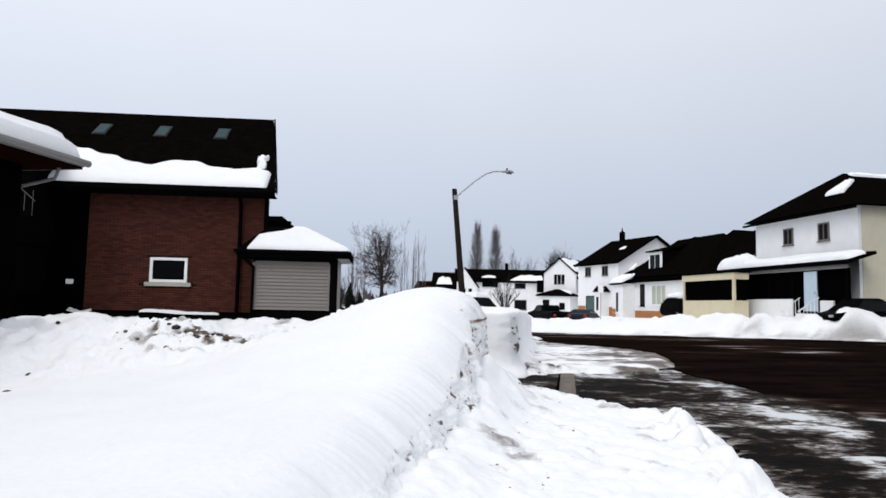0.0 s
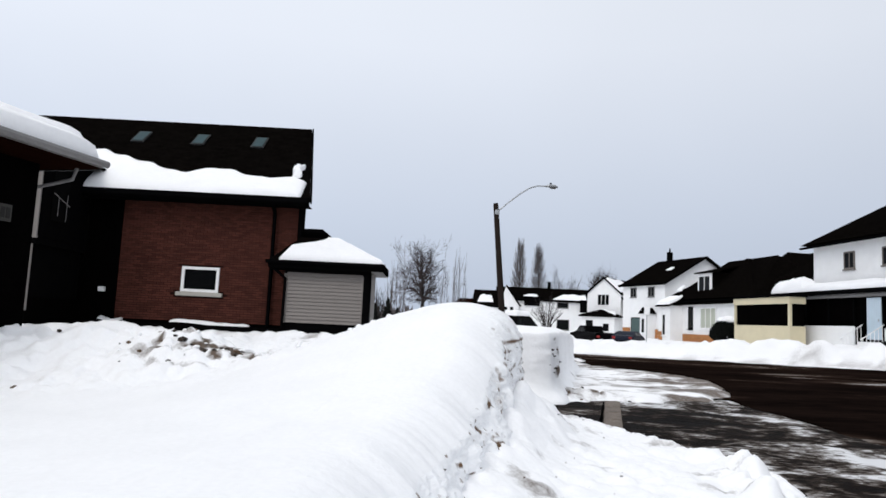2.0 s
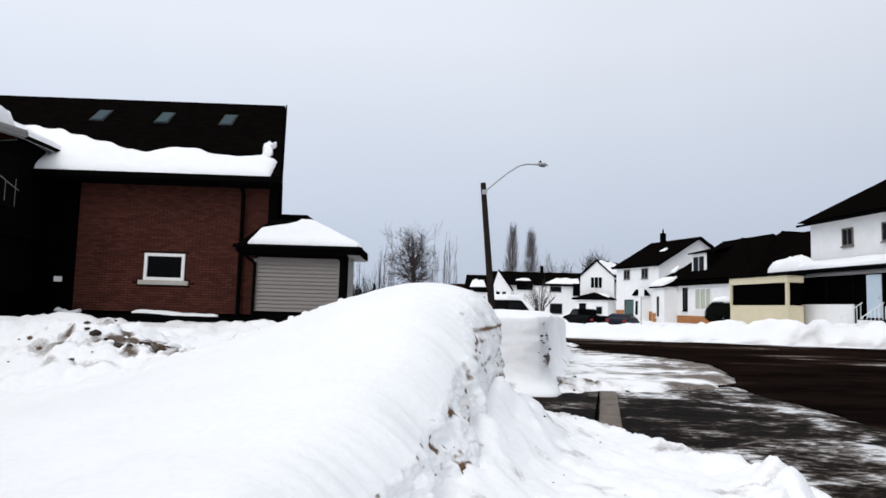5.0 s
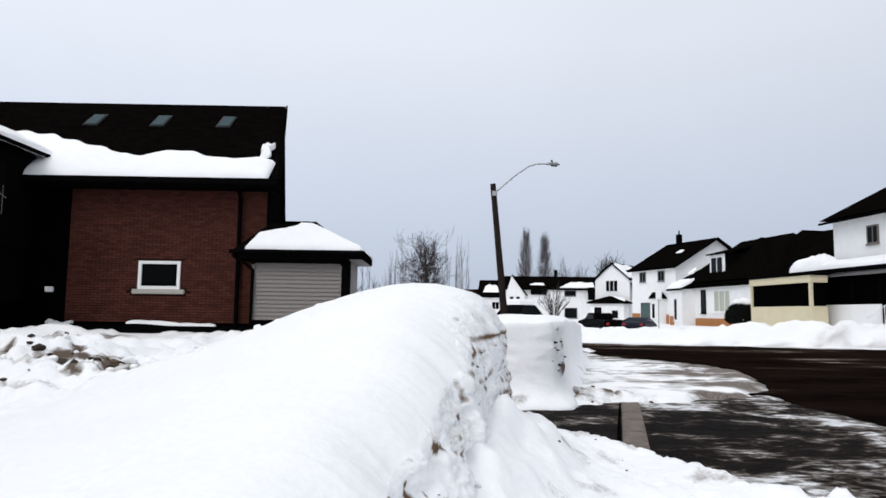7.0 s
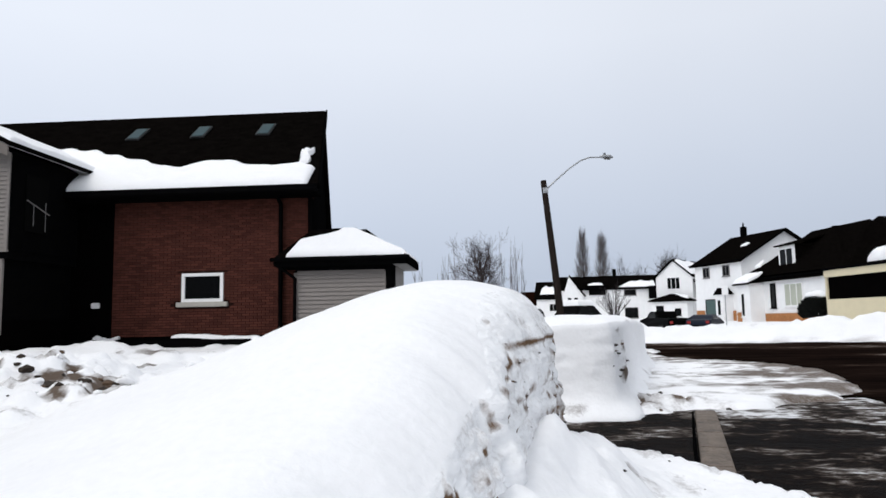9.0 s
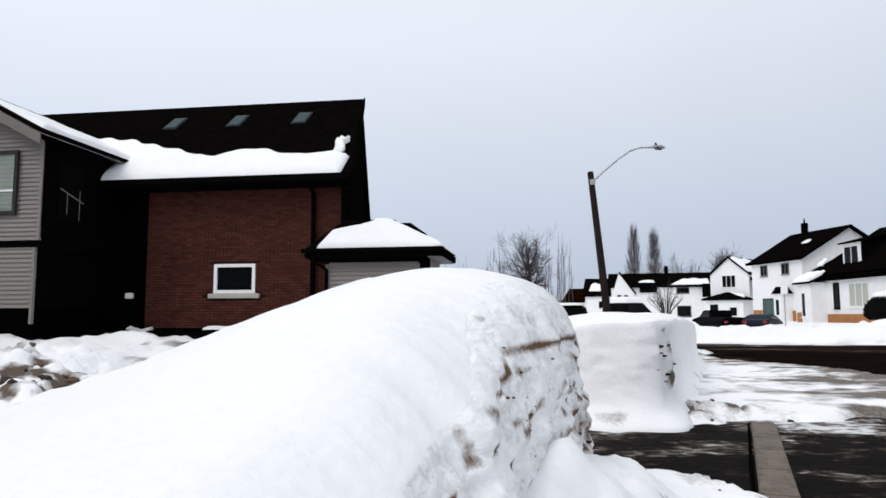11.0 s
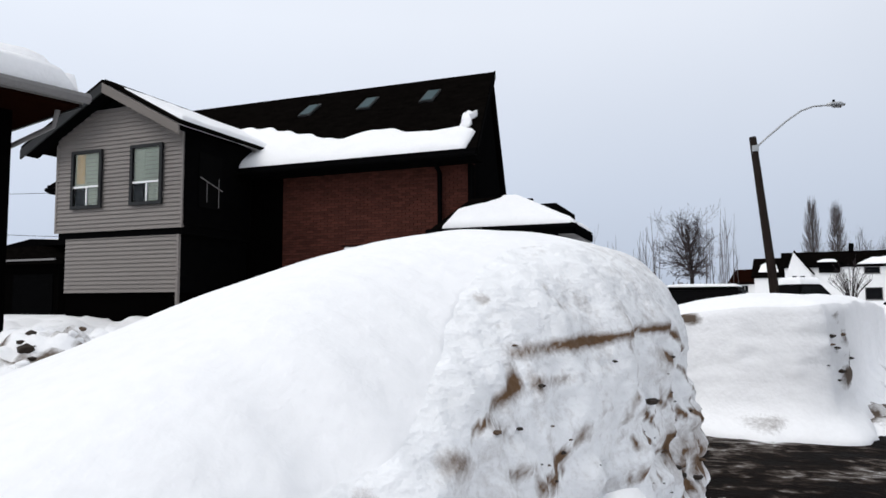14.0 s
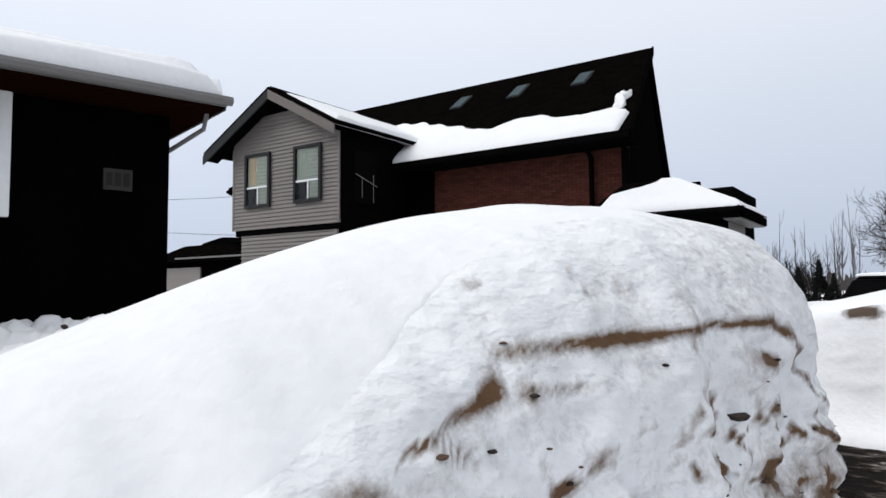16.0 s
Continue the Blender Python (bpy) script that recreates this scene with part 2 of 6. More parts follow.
def box(x0, x1, y0, y1, z0, z1, bm=None, bevel=0.0):
    bm = bm or bmesh.new()
    v = [bm.verts.new((x, y, z)) for x in (x0, x1) for y in (y0, y1) for z in (z0, z1)]
    faces = [bm.faces.new([v[i] for i in q]) for q in ((0, 1, 3, 2), (4, 6, 7, 5), (0, 4, 5, 1), (2, 3, 7, 6), (0, 2, 6, 4), (1, 5, 7, 3))]
    if bevel:
        bmesh.ops.bevel(bm, geom=list({e for f in faces for e in f.edges}), offset=bevel, segments=2, affect="EDGES")
    return bm


def tube(points, radii, seg=8, bm=None, cap=True):
    """A round bar through points with a radius at each."""
    bm = bm or bmesh.new()
    pts = [Vector(p) for p in points]
    rings = []
    for i, p in enumerate(pts):
        d = (pts[min(i + 1, len(pts) - 1)] - pts[max(i - 1, 0)]).normalized()
        a = d.orthogonal().normalized() if i == 0 else (a - d * a.dot(d)).normalized()
        b = d.cross(a)
        r = radii[i] if isinstance(radii, (list, tuple)) else radii
        rings.append([bm.verts.new(p + r * (math.cos(2 * math.pi * k / seg) * a + math.sin(2 * math.pi * k / seg) * b)) for k in range(seg)])
    for q, w in zip(rings, rings[1:]):
        for k in range(seg):
            bm.faces.new((q[k], q[(k + 1) % seg], w[(k + 1) % seg], w[k]))
    if cap:
        bm.faces.new(rings[0][::-1])
        bm.faces.new(rings[-1])
    return bm


def slab(corners, depth, bm=None):
    """A flat polygon given a thickness along its own normal (downwards for roofs)."""
    bm = bm or bmesh.new()
    c = [Vector(p) for p in corners]
    n = (c[1] - c[0]).cross(c[2] - c[0]).normalized() * depth
    top, low = [bm.verts.new(p) for p in c], [bm.verts.new(p - n) for p in c]
    bm.faces.new(top)
    bm.faces.new(low[::-1])
    for i in range(len(c)):
        j = (i + 1) % len(c)
        bm.faces.new((top[i], low[i], low[j], top[j]))
    return bm


def prism(outline, axis, a, b, bm=None):
    """A polygon in two axes, drawn out along the third from a to b. axis 0: (y, z), 1: (x, z), 2: (x, y)."""
    bm = bm or bmesh.new()

    def at(p, q):
        return {0: (q, p[0], p[1]), 1: (p[0], q, p[1]), 2: (p[0], p[1], q)}[axis]

    lo, hi = [bm.verts.new(at(p, a)) for p in outline], [bm.verts.new(at(p, b)) for p in outline]
    bm.faces.new(lo[::-1])
    bm.faces.new(hi)
    for i in range(len(outline)):
        j = (i + 1) % len(outline)
        bm.faces.new((lo[i], lo[j], hi[j], hi[i]))
    return bm


# ---- smooth random fields ----
def hashed(i, j, k=0):
    v = np.sin(i * 127.1 + j * 311.7 + k * 74.7) * 43758.5453
    return v - np.floor(v)


def field(x, y, k=0):
    i, j = np.floor(x), np.floor(y)
    u, v = x - i, y - j
    u, v = u * u * (3 - 2 * u), v * v * (3 - 2 * v)
    a, b = hashed(i, j, k), hashed(i + 1, j, k)
    c, d = hashed(i, j + 1, k), hashed(i + 1, j + 1, k)
    return (a + (b - a) * u) * (1 - v) + (c + (d - c) * u) * v - 0.5


def rough(x, y, size, octaves=4, k=0):
    total, amp = 0, 1.0
    for o in range(octaves):
        total = total + amp * field(x / size + 17.3 * o, y / size - 9.1 * o, k + o)
        size, amp = size / 2.1, amp * 0.5
    return total


def lumps(x, y, size, k=0):
    """Rounded clods, 0 to about 1."""
    i, j = np.floor(x / size), np.floor(y / size)
    best = np.zeros_like(x + y)
    for di in (-1, 0, 1):
        for dj in (-1, 0, 1):
            px, py = (i + di + hashed(i + di, j + dj, k)) * size, (j + dj + hashed(i + di, j + dj, k + 5)) * size
            r = size * (0.25 + 0.45 * hashed(i + di, j + dj, k + 9))
            best = np.maximum(best, np.sqrt(np.maximum(0, 1 - ((x - px) ** 2 + (y - py) ** 2) / r**2)) * r / size)
    return best


def step(a, b, x):
    t = np.clip((x - a) / (b - a), 0, 1)
    return t * t * (3 - 2 * t)


def sheet(name, xs, ys, zs, material, dirt=None, smooth=True):
    """A grid mesh from arrays of one shape."""
    nx, ny = xs.shape
    me = bpy.data.meshes.new(name)
    idx = np.arange(nx * ny).reshape(nx, ny)
    quads = np.stack([idx[:-1, :-1], idx[1:, :-1], idx[1:, 1:], idx[:-1, 1:]], -1).reshape(-1, 4)
    me.from_pydata(np.stack([xs, ys, zs], -1).reshape(-1, 3).tolist(), [], quads.tolist())
    me.materials.append(material)
    if smooth:
        me.shade_smooth()
    if dirt is not None:
        me.attributes.new("dirt", "FLOAT", "POINT").data.foreach_set("value", np.ascontiguousarray(dirt.ravel(), dtype=np.float32))
    return new(name, me)


# ---- ground ----
SLOPE = 0.27
TOP_X, TOP_Y = [-2, 2, 2.85, 3.4, 4.0, 4.75, 5.8, 6.7, 8.5], [8.9, 9.05, 9.15, 9.6, 9.9, 9.8, 10.5, 10.8, 12.5]


def lip(y):
    """The edge of the ploughed bank beside the trodden path."""
    return 0.333 + SLOPE * y - 0.06 * np.maximum(0, -1 - y) ** 1.5


def pile(x, y):
    """Height of the deep snow left of the path, rising to the ploughed corner."""
    fx = np.exp(-((np.maximum(0, 1.0 - x) / 2.1) ** 2))
    back = np.maximum(0, 4.4 - y)
    fy = (0.85 * np.exp(-((back / 2.2) ** 2)) + 0.15 * np.exp(-((back / 5.0) ** 2))) * np.exp(-((np.maximum(0, y - 5.1) / 1.3) ** 2))
    yard = 0.60 - 0.12 * step(-1, -4, x) + 0.26 * step(9, 15, y) - 0.9 * np.exp(-(((x - 1.3) / 2.6) ** 4 + ((y - 17.5) / 3.2) ** 4))
    mound = 0.50 * np.exp(-(((y - 5.6) / 1.15) ** 2)) * step(-1.5, -2.9, x) * step(-9.5, -6.8, x)
    return yard + 1.04 * fx * fy + mound


def far_edge(x):
    """The far edge of the ploughed road, below the houses."""
    return np.interp(x, [-40, 8.3, 18.6, 24.0, 27.7, 120], [59, 34.3, 32.2, 30.8, 29.8, 13.0])


def road_left(y):
    """The near edge of the ploughed road."""
    return np.interp(y, [-60, 3, 5.3, 8, 10.5, 13, 17, 20.4, 23, 33, 40], [-8, 5.6, 6.0, 6.5, 6.9, 7.6, 8.7, 8.2, 6.6, 8.0, 9.0])


def road_mask(x, y):
    """1 on the ploughed road, 0 on snow."""
    left = road_left(y)
    far = far_edge(x)
    wob = 0.8 * rough(x, y, 2.2, 6, 3)
    return step(-0.25, 0.25, x - left + wob) * step(-0.3, 0.3, far - y + wob)


def slush_mask(x, y):
    """1 on the driveway apron and gutter where the snow is thin."""
    near = np.interp(x, [-2, 1.6, 2.4, 2.8, 3.3, 3.6, 4.0], [5.8, 6.2, 6.0, 5.4, 4.55, 3.9, 3.1])
    top = np.interp(x, TOP_X, TOP_Y) + 0.45 * rough(x * 0.7, y, 0.9, 5, 9)
    wob = 0.4 * rough(x, y, 0.8, 5, 8)
    apron = step(-0.15, 0.15, y - near + wob) * step(-0.2, 0.2, x - 0.6 + wob)
    gutter = step(-0.2, 0.2, x - (0.333 + 0.27 * y + 2.65) + 0.8 * wob) * (y < 7)
    return np.maximum(apron, gutter) * step(-0.2, 0.2, top - y + wob)


def ground_height(x, y):
    r = x - lip(y)
    deep = pile(x, y) + 0.05 * rough(x, y, 1.8, 3, 1) + 0.012 * rough(x, y, 0.25, 2, 2)
    rubble = np.exp(-(((x + 4.6) / 3.6) ** 4 + ((y - 5.6) / 2.4) ** 4))
    wallside = step(-0.6, -1.6, x) * step(6.3, 8.0, y) * step(18, 15, y)
    deep = deep + wallside * (0.18 * lumps(x, y, 0.45, 18) + 0.32 * rough(x, y, 1.1, 5, 19) + 0.05)
    deep = deep + rubble * (0.12 * lumps(x, y, 0.24, 4) + 0.11 * lumps(x, y, 0.13, 6) + 0.18 * rough(x, y, 0.5, 5, 16))
    path = 0.15 - 0.07 * step(1.0, 2.2, r) * step(4.5, 3.0, y) + 0.06 * rough(x, y, 0.9, 4, 5) + 0.045 * lumps(x, y, 0.14, 11) + 0.07 * lumps(x, y, 0.34, 23) * step(-0.15, 0.15, rough(x, y, 1.1, 3, 24))
    foot = np.exp(-((np.maximum(0, r - 0.1) / 0.46) ** 2)) * (0.16 + 0.38 * np.exp(-(((y - 3.6) / 1.3) ** 2)))
    path = path + foot + foot * (0.2 * lumps(x, y, 0.2, 12) + 0.35 * rough(x, y, 0.4, 4, 25))
    ridge = np.exp(-(((r - 2.42 - 0.25 * rough(y, y * 0, 1.2, 3, 14)) / 0.22) ** 2)) * (y < 5.6)
    path = path + ridge * (0.03 + (0.15 + 0.16 * step(3.6, 2.8, y)) * lumps(x, y, 0.24, 13)) * step(4.6, 3.9, y)
    packed = 0.07 + 0.06 * rough(x, y, 1.2, 5, 7) + 0.03 * lumps(x, y, 0.3, 17) + 0.08 * np.exp(-(((x - 3.6) / 0.7) ** 2 + ((y - 10.3) / 0.5) ** 2)) * (1 + 2 * lumps(x, y, 0.2, 15))
    right = np.where(y < 7.2, path, packed)
    # far verge and gardens
    far = far_edge(x)
    d = y - far
    tall = 0.55 + 0.6 * step(12, 19, x)
    heap = 1.0 * np.exp(-(((x - 26.2) / 1.3) ** 2 + ((y - 31.3) / 0.7) ** 2)) * (1 + 0.5 * lumps(x, y, 0.7, 26))
    verge = heap + tall * (0.58 * step(0.2, 1.8, d)) + tall * 0.45 * np.exp(-(((d - 2.4) / 1.3) ** 2)) * (0.55 + 2.2 * np.maximum(0, rough(x, y, 3.5, 3, 20))) + (0.22 * rough(x, y, 2.0, 4, 21) + 0.55 * lumps(x, y, 0.9, 22)) * step(0, 2, d) * step(14, 3, d)
    right = np.where(d > 0, np.maximum(0.0, verge), right)
    # inside the two banks
    bank1 = step(0.84, 1.0, -r) * (y < 4.8)
    driveway = (y >= 4.8) & (y < 9.6)
    inner = step(-0.9, -1.9, x)
    left = np.where(y < 4.8, bank1 * deep + (1 - bank1) * np.minimum(path, 0.5), deep)
    left = np.where(driveway, inner * deep + (1 - inner) * 0.02, left)
    r2 = x - (0.7 + 0.235 * y)
    h = np.where((y < 9.6), np.where(r < 0, left, right), np.where(r2 < -0.5, deep, right))
    h = np.where((y < 9.6) & (y > 7.2) & (r < 0) & (x > -0.9), 0.02, h)
    k = step(2.7, 1.7, x) * step(4.7, 5.4, y) * (y < 7.2) * (x > -0.9)
    h = h * (1 - k) + np.minimum(h, np.maximum(0.02, foot)) * k
    cut = np.maximum(road_mask(x, y), slush_mask(x, y))
    cut = np.where(x > -0.9, cut, 0)
    return h * (1 - cut) - 0.05 * cut


def ground_dirt(x, y):
    mound = np.exp(-(((x + 2.2) / 1.0) ** 2 + ((y - 4.9) / 0.6) ** 2))
    kerb = np.exp(-(((x - 3.3) / 0.9) ** 2 + ((y - 10.1) / 0.5) ** 2))
    foot = np.exp(-(((x - lip(y) - 0.4) / 0.3) ** 2)) * (y < 5) * (y > -3) * 0.15
    far = far_edge(x)
    verge = 0.5 * np.exp(-(((y - far - 0.2) / 0.5) ** 2)) + 0.9 * np.clip(rough(x * 0.4, y, 1.2, 4, 38) - 0.08, 0, 1) * step(0, 1, y - far) * step(9, 4, y - far)
    spots = np.maximum(0, rough(x, y, 0.35, 3, 31) - 0.12) * 3
    packed = (y > 9.5) * (x > 3.2) * step(40, 20, y) * np.clip((0.5 + 1.0 * step(5.0, 7.0, x)) * rough(x * 0.5, y, 0.6, 5, 33) + 0.5 * rough(x, y, 0.25, 3, 34) + 0.33 + 0.42 * step(4.4, 7.2, x), 0, 0.85)
    path = 0.45 * step(0.2, 0.5, x - lip(y)) * step(3.4, 2.9, x - lip(y)) * (y < 7)
    yard = 1.6 * np.clip(rough(x, y, 0.8, 5, 35) - 0.16, 0, 1) * (x < -0.8) * step(5.2, 6.5, y) * (y < 18)
    return np.clip(yard + (mound * 1.3 + kerb * 0.9 + foot + path) * spots + verge * 0.6 + 0.9 * mound * np.clip(0.25 + 3.5 * rough(x, y, 0.16, 4, 36) + 1.5 * rough(x, y, 0.5, 3, 39), 0, 1.6) + packed, 0, 1)


def lines(*runs):
    out = []
    for a, b, s in runs:
        out.append(np.arange(a, b - 1e-6, s))
    return np.concatenate(out + [np.array([runs[-1][1]])])


gx = lines((-900, -100, 100), (-100, -14, 6), (-14, -6.5, 0.25), (-6.5, -3.6, 0.07), (-3.6, -1.2, 0.035), (-1.2, 4.6, 0.04), (4.6, 9, 0.08), (9, 36, 0.45), (36, 100, 6), (100, 900, 100))
gy = lines((-300, -30, 30), (-30, -7, 1.5), (-7, 11, 0.05), (11, 18, 0.12), (18, 42, 0.25), (42, 130, 3), (130, 400, 20), (400, 1800, 200))
GX, GY = np.meshgrid(gx, gy, indexing="ij")
ground = sheet("ground", GX, GY, ground_height(GX, GY), SNOW, ground_dirt(GX, GY))
tagged(ground, "deep white snow with dirty clods over the gardens", "snow", kind="structure")

rx, ry = lines((-20, 2, 2), (2, 12, 0.2), (12, 60, 0.6), (60, 200, 10)), lines((-60, -6, 3), (-6, 40, 0.25), (40, 60, 2))
RX, RY = np.meshgrid(rx, ry, indexing="ij")
brown = 0.32 * np.exp(-(((RY - 28.0 + 0.2 * (RX - 14)) / 1.6) ** 2)) * step(24, 14, RX)
snowy = np.clip(brown + 1.4 * np.maximum(0, rough(RX, RY * 2.5, 5.0, 4, 40) - 0.12) * step(14, 20, RY) + 1.5 * np.maximum(0, rough(RX, RY, 1.5, 4, 41) - 0.05) * np.exp(-(((RX - 6.6) / 1.0) ** 2)) + 0.5 * np.exp(-(((far_edge(RX) - RY - 1.2) / 1.5) ** 2)) * step(19, 11, RX), 0, 1)
road = sheet("road", RX, RY, 0.012 * rough(RX, RY, 1.5, 3, 42) - 0.004, ASPHALT, snowy)
tagged(road, "wet dark asphalt road with snow streaks", "road", kind="structure")

sx, sy = lines((-1.6, 8.6, 0.06)), lines((-8, 0.5, 0.25), (0.5, 13, 0.04))
SX, SY = np.meshgrid(sx, sy, indexing="ij")
sm = slush_mask(SX, SY)
top_edge = np.interp(SX, TOP_X, TOP_Y) - SY
SR = SX - lip(SY) + 0.25 * rough(SX, SY, 0.9, 4, 53)
beside = step(5.6, 4.4, SY)
icy = 0.42 * step(3.55, 3.9, SR) * step(5.0, 4.5, SR) + 0.2 * step(3.9, 3.5, SR) + 0.3 * step(3.1, 2.7, SR)
streak = 0.12 + 0.55 * rough(SX * 0.6, SY, 1.4, 4, 51) + beside * icy + 0.5 * step(1.4, 0.1, top_edge) * step(2.6, 4.2, SX)
edge = SX - road_left(SY) + 0.3 + 0.5 * rough(SX, SY, 1.0, 4, 54)
streak = streak + 0.55 * np.exp(-((edge / 0.3) ** 2)) * np.clip(0.4 + 2.5 * rough(SX, SY, 0.35, 4, 55), 0, 1)
streak = np.clip(streak, 0, 1)
slush = sheet("pavement", SX, SY, 0.012 + 0.010 * rough(SX * 0.5, SY, 0.3, 3, 52) + 0.02 * streak - 0.07 * (1 - sm) - 0.05 * road_mask(SX, SY) * step(6.4, 7.4, SX), SLUSH, streak)
tagged(slush, "icy driveway apron streaked with grey slush", "driveway", kind="structure")

# the flush kerb along the driveway's mouth, in slabs
kerb = thing("kerb", (2.95, 6.0, 0.0), 0, "flush brown concrete kerb strip, wet and dirty", "kerb", kind="structure")
for i in range(5):
    t0, t1 = i * 0.92 - 1.0, i * 0.92 - 0.085
    bm = bmesh.new()
    d, nn = Vector((0.262, 0.965, 0)), Vector((0.965, -0.262, 0))
    bmesh.ops.create_cube(bm, size=1.0)
    bmesh.ops.scale(bm, verts=bm.verts, vec=(0.27, t1 - t0, 0.12))
    bmesh.ops.bevel(bm, geom=bm.edges[:], offset=0.012, segments=2, affect="EDGES")
    bmesh.ops.rotate(bm, verts=bm.verts, matrix=Matrix.Rotation(-radians(15.2), 3, "Z"))
    bmesh.ops.translate(bm, verts=bm.verts, vec=d * (t0 + t1) / 2 + nn * 0.13 + Vector((0, 0, 0.0)))
    part("slab", bm, CONCRETE, kerb)
# a solid black bar stands for the shadow in the kerb's edge gap
gap_shade = tube([d * -1.0 + nn * -0.03 + Vector((0, 0, 0.03)), d * 0.9 + nn * -0.045 + Vector((0, 0, 0.035)), d * 3.6 + nn * -0.03 + Vector((0, 0, 0.03))], [0.014, 0.02, 0.014], 5)
part("gap_shade", gap_shade, BLACK_TRIM_SHADE, kerb, "black bar painting the shadow in the gap beside the kerb")


# ---- ploughed banks ----
def resample(points, spacing):
    p = np.array(points, float)
    for _ in range(3):
        q = np.empty((2 * len(p) - 2, 2))
        q[0::2], q[1::2] = 0.75 * p[:-1] + 0.25 * p[1:], 0.25 * p[:-1] + 0.75 * p[1:]
        p = np.concatenate([p[:1], q, p[-1:]])
    s = np.concatenate([[0], np.cumsum(np.linalg.norm(np.diff(p, axis=0), axis=1))])
    u = np.arange(0, s[-1], spacing)
    return np.stack([np.interp(u, s, p[:, k]) for k in range(2)], -1), u


FACES, BANKS = {}, {}


def bank(name, outline, height, label, lean, round_off, inward, stains, spacing=0.03, face_rows=56, top_rows=44, seed=60, gain=1.0, dome=1.0, face_mat=SNOW_FACE):
    """A bank with a cut face along an outline of its upper edge, walked with the snow on the left hand."""
    c, u = resample(outline, spacing)
    d = np.gradient(c, axis=0)
    d /= np.linalg.norm(d, axis=1)[:, None]
    out = np.stack([d[:, 1], -d[:, 0]], -1)
    for _ in range(12):
        out[1:-1] = (out[:-2] + out[1:-1] + out[2:]) / 3
    out /= np.linalg.norm(out, axis=1)[:, None]
    c = c + out * (0.09 * rough(u, 0 * u, 0.32, 4, seed + 30))[:, None]
    v = np.linspace(0, 1, face_rows)[None, :]
    tall = step(2.7, 3.7, c[:, 1])[:, None] * dome
    round_off = round_off + 0.17 * dome * (1 - tall)
    inset = 0.02 + 0.25 * tall
    ix, iy = c[:, :1] - out[:, :1] * inset, c[:, 1:] - out[:, 1:] * inset
    top = height(ix, iy) - round_off + 0.014 * rough(ix, iy, 0.5, 3, seed + 20) + dome * (0.004 + 0.05 * rough(ix, iy, 1.8, 3, 1)) * step(0.2, 0.7, inset)
    steep = dome * step(2.7, 3.4, c[:, 1])[:, None]
    lean = lean * (1 - 0.3 * steep)
    U = u[:, None] + 0 * v
    z = -0.08 + (top + 0.08) * v
    relief = gain * (0.13 * rough(U, z * 1.3, 0.55, 4, seed) + 0.05 * rough(U * 0.6, z * 3, 0.3, 3, seed + 5) + 0.06 * lumps(U, z * 1.6, 0.22, seed + 9) + 0.04 * lumps(U, z, 0.10, seed + 11) + 0.05 * np.abs(rough(U, z * 2, 0.16, 3, seed + 13)))
    ledge = (z + 0.05 * rough(U, z * 0, 0.7, 3, seed + 15) + 0.03 * rough(U, z, 0.25, 2, seed + 16)) / 0.14
    relief = relief * (1 - 0.45 * steep) + steep * (0.028 * np.abs(ledge - np.floor(ledge) - 0.5) + 0.03 * rough(U, z, 0.8, 2, seed + 17) - 0.035)
    crevice = np.exp(-((rough(U, z * 1.6, 0.5, 4, seed + 18) / 0.018) ** 2)) * step(0.0, 0.15, rough(U, z, 0.6, 2, seed + 19))
    relief = relief - 0.035 * steep * crevice
    relief *= np.sin(np.pi * np.clip(v * 0.96 + 0.02, 0, 1)) ** 0.4
    arc_height = 0.06 + 0.36 * tall
    arc = np.clip((z - (top - arc_height)) / arc_height, 0, 1)
    bow = 0.64 + 0.3 * tall ** 2
    skirt = (1 - dome) * 0.22 * np.exp(-((z / 0.2) ** 2)) * (1 + 0.8 * rough(U, z, 0.5, 3, seed + 21))
    off = skirt + lean * (1 - v) ** 1.2 + relief * (1 - 0.75 * arc) - inset * (1 - np.sqrt(1 - bow * arc ** 2)) / (1 - np.sqrt(1 - bow))
    fx, fy = c[:, :1] + out[:, :1] * off, c[:, 1:] + out[:, 1:] * off
    w = np.linspace(0, 1, top_rows + 1)[None, 1:] ** 1.4 * inward + inset
    tx, ty = c[:, :1] - out[:, :1] * w, c[:, 1:] - out[:, 1:] * w
    ease = round_off * np.maximum(0, 1 - (w - inset) / 0.45) ** 2
    tz = height(tx, ty) + dome * (0.004 + 0.05 * rough(tx, ty, 1.8, 3, 1)) * step(0.2, 0.7, w) - ease + 0.014 * rough(tx, ty, 0.5, 3, seed + 20) - 0.05 * step(0.8 * inward, inward, w)
    FACES[seed] = (fx, fy, z)
    b = thing(name, (float(c[:, 0].mean()), float(c[:, 1].mean()), 0.0), 0, label, "snow bank", "ploughed snow banks")
    BANKS[seed] = b
    ox, oy, _ = b.location
    face = sheet("cut_face", fx - ox, fy - oy, z + 0 * fx, face_mat, stains(fx, fy, z, U))
    X, Y, Z = (np.concatenate((q[:, -1:], w), 1) for q, w in ((fx, tx), (fy, ty), (z + 0 * fx, tz)))
    crest = sheet("crest", X - ox, Y - oy, Z, SNOW, np.zeros_like(Z))
    for ob in (face, crest):
        ob.parent = b
    tagged(face, "rough cut face with dirt bands")
    return b


def blot(y, z, at, size, slope=0.0):
    """1 at a stain's middle, fading out over its size along the bank and in height."""
    return np.exp(-(((y - at[0]) / size[0]) ** 2 + ((z - at[1] - slope * (y - at[0])) / size[1]) ** 2))


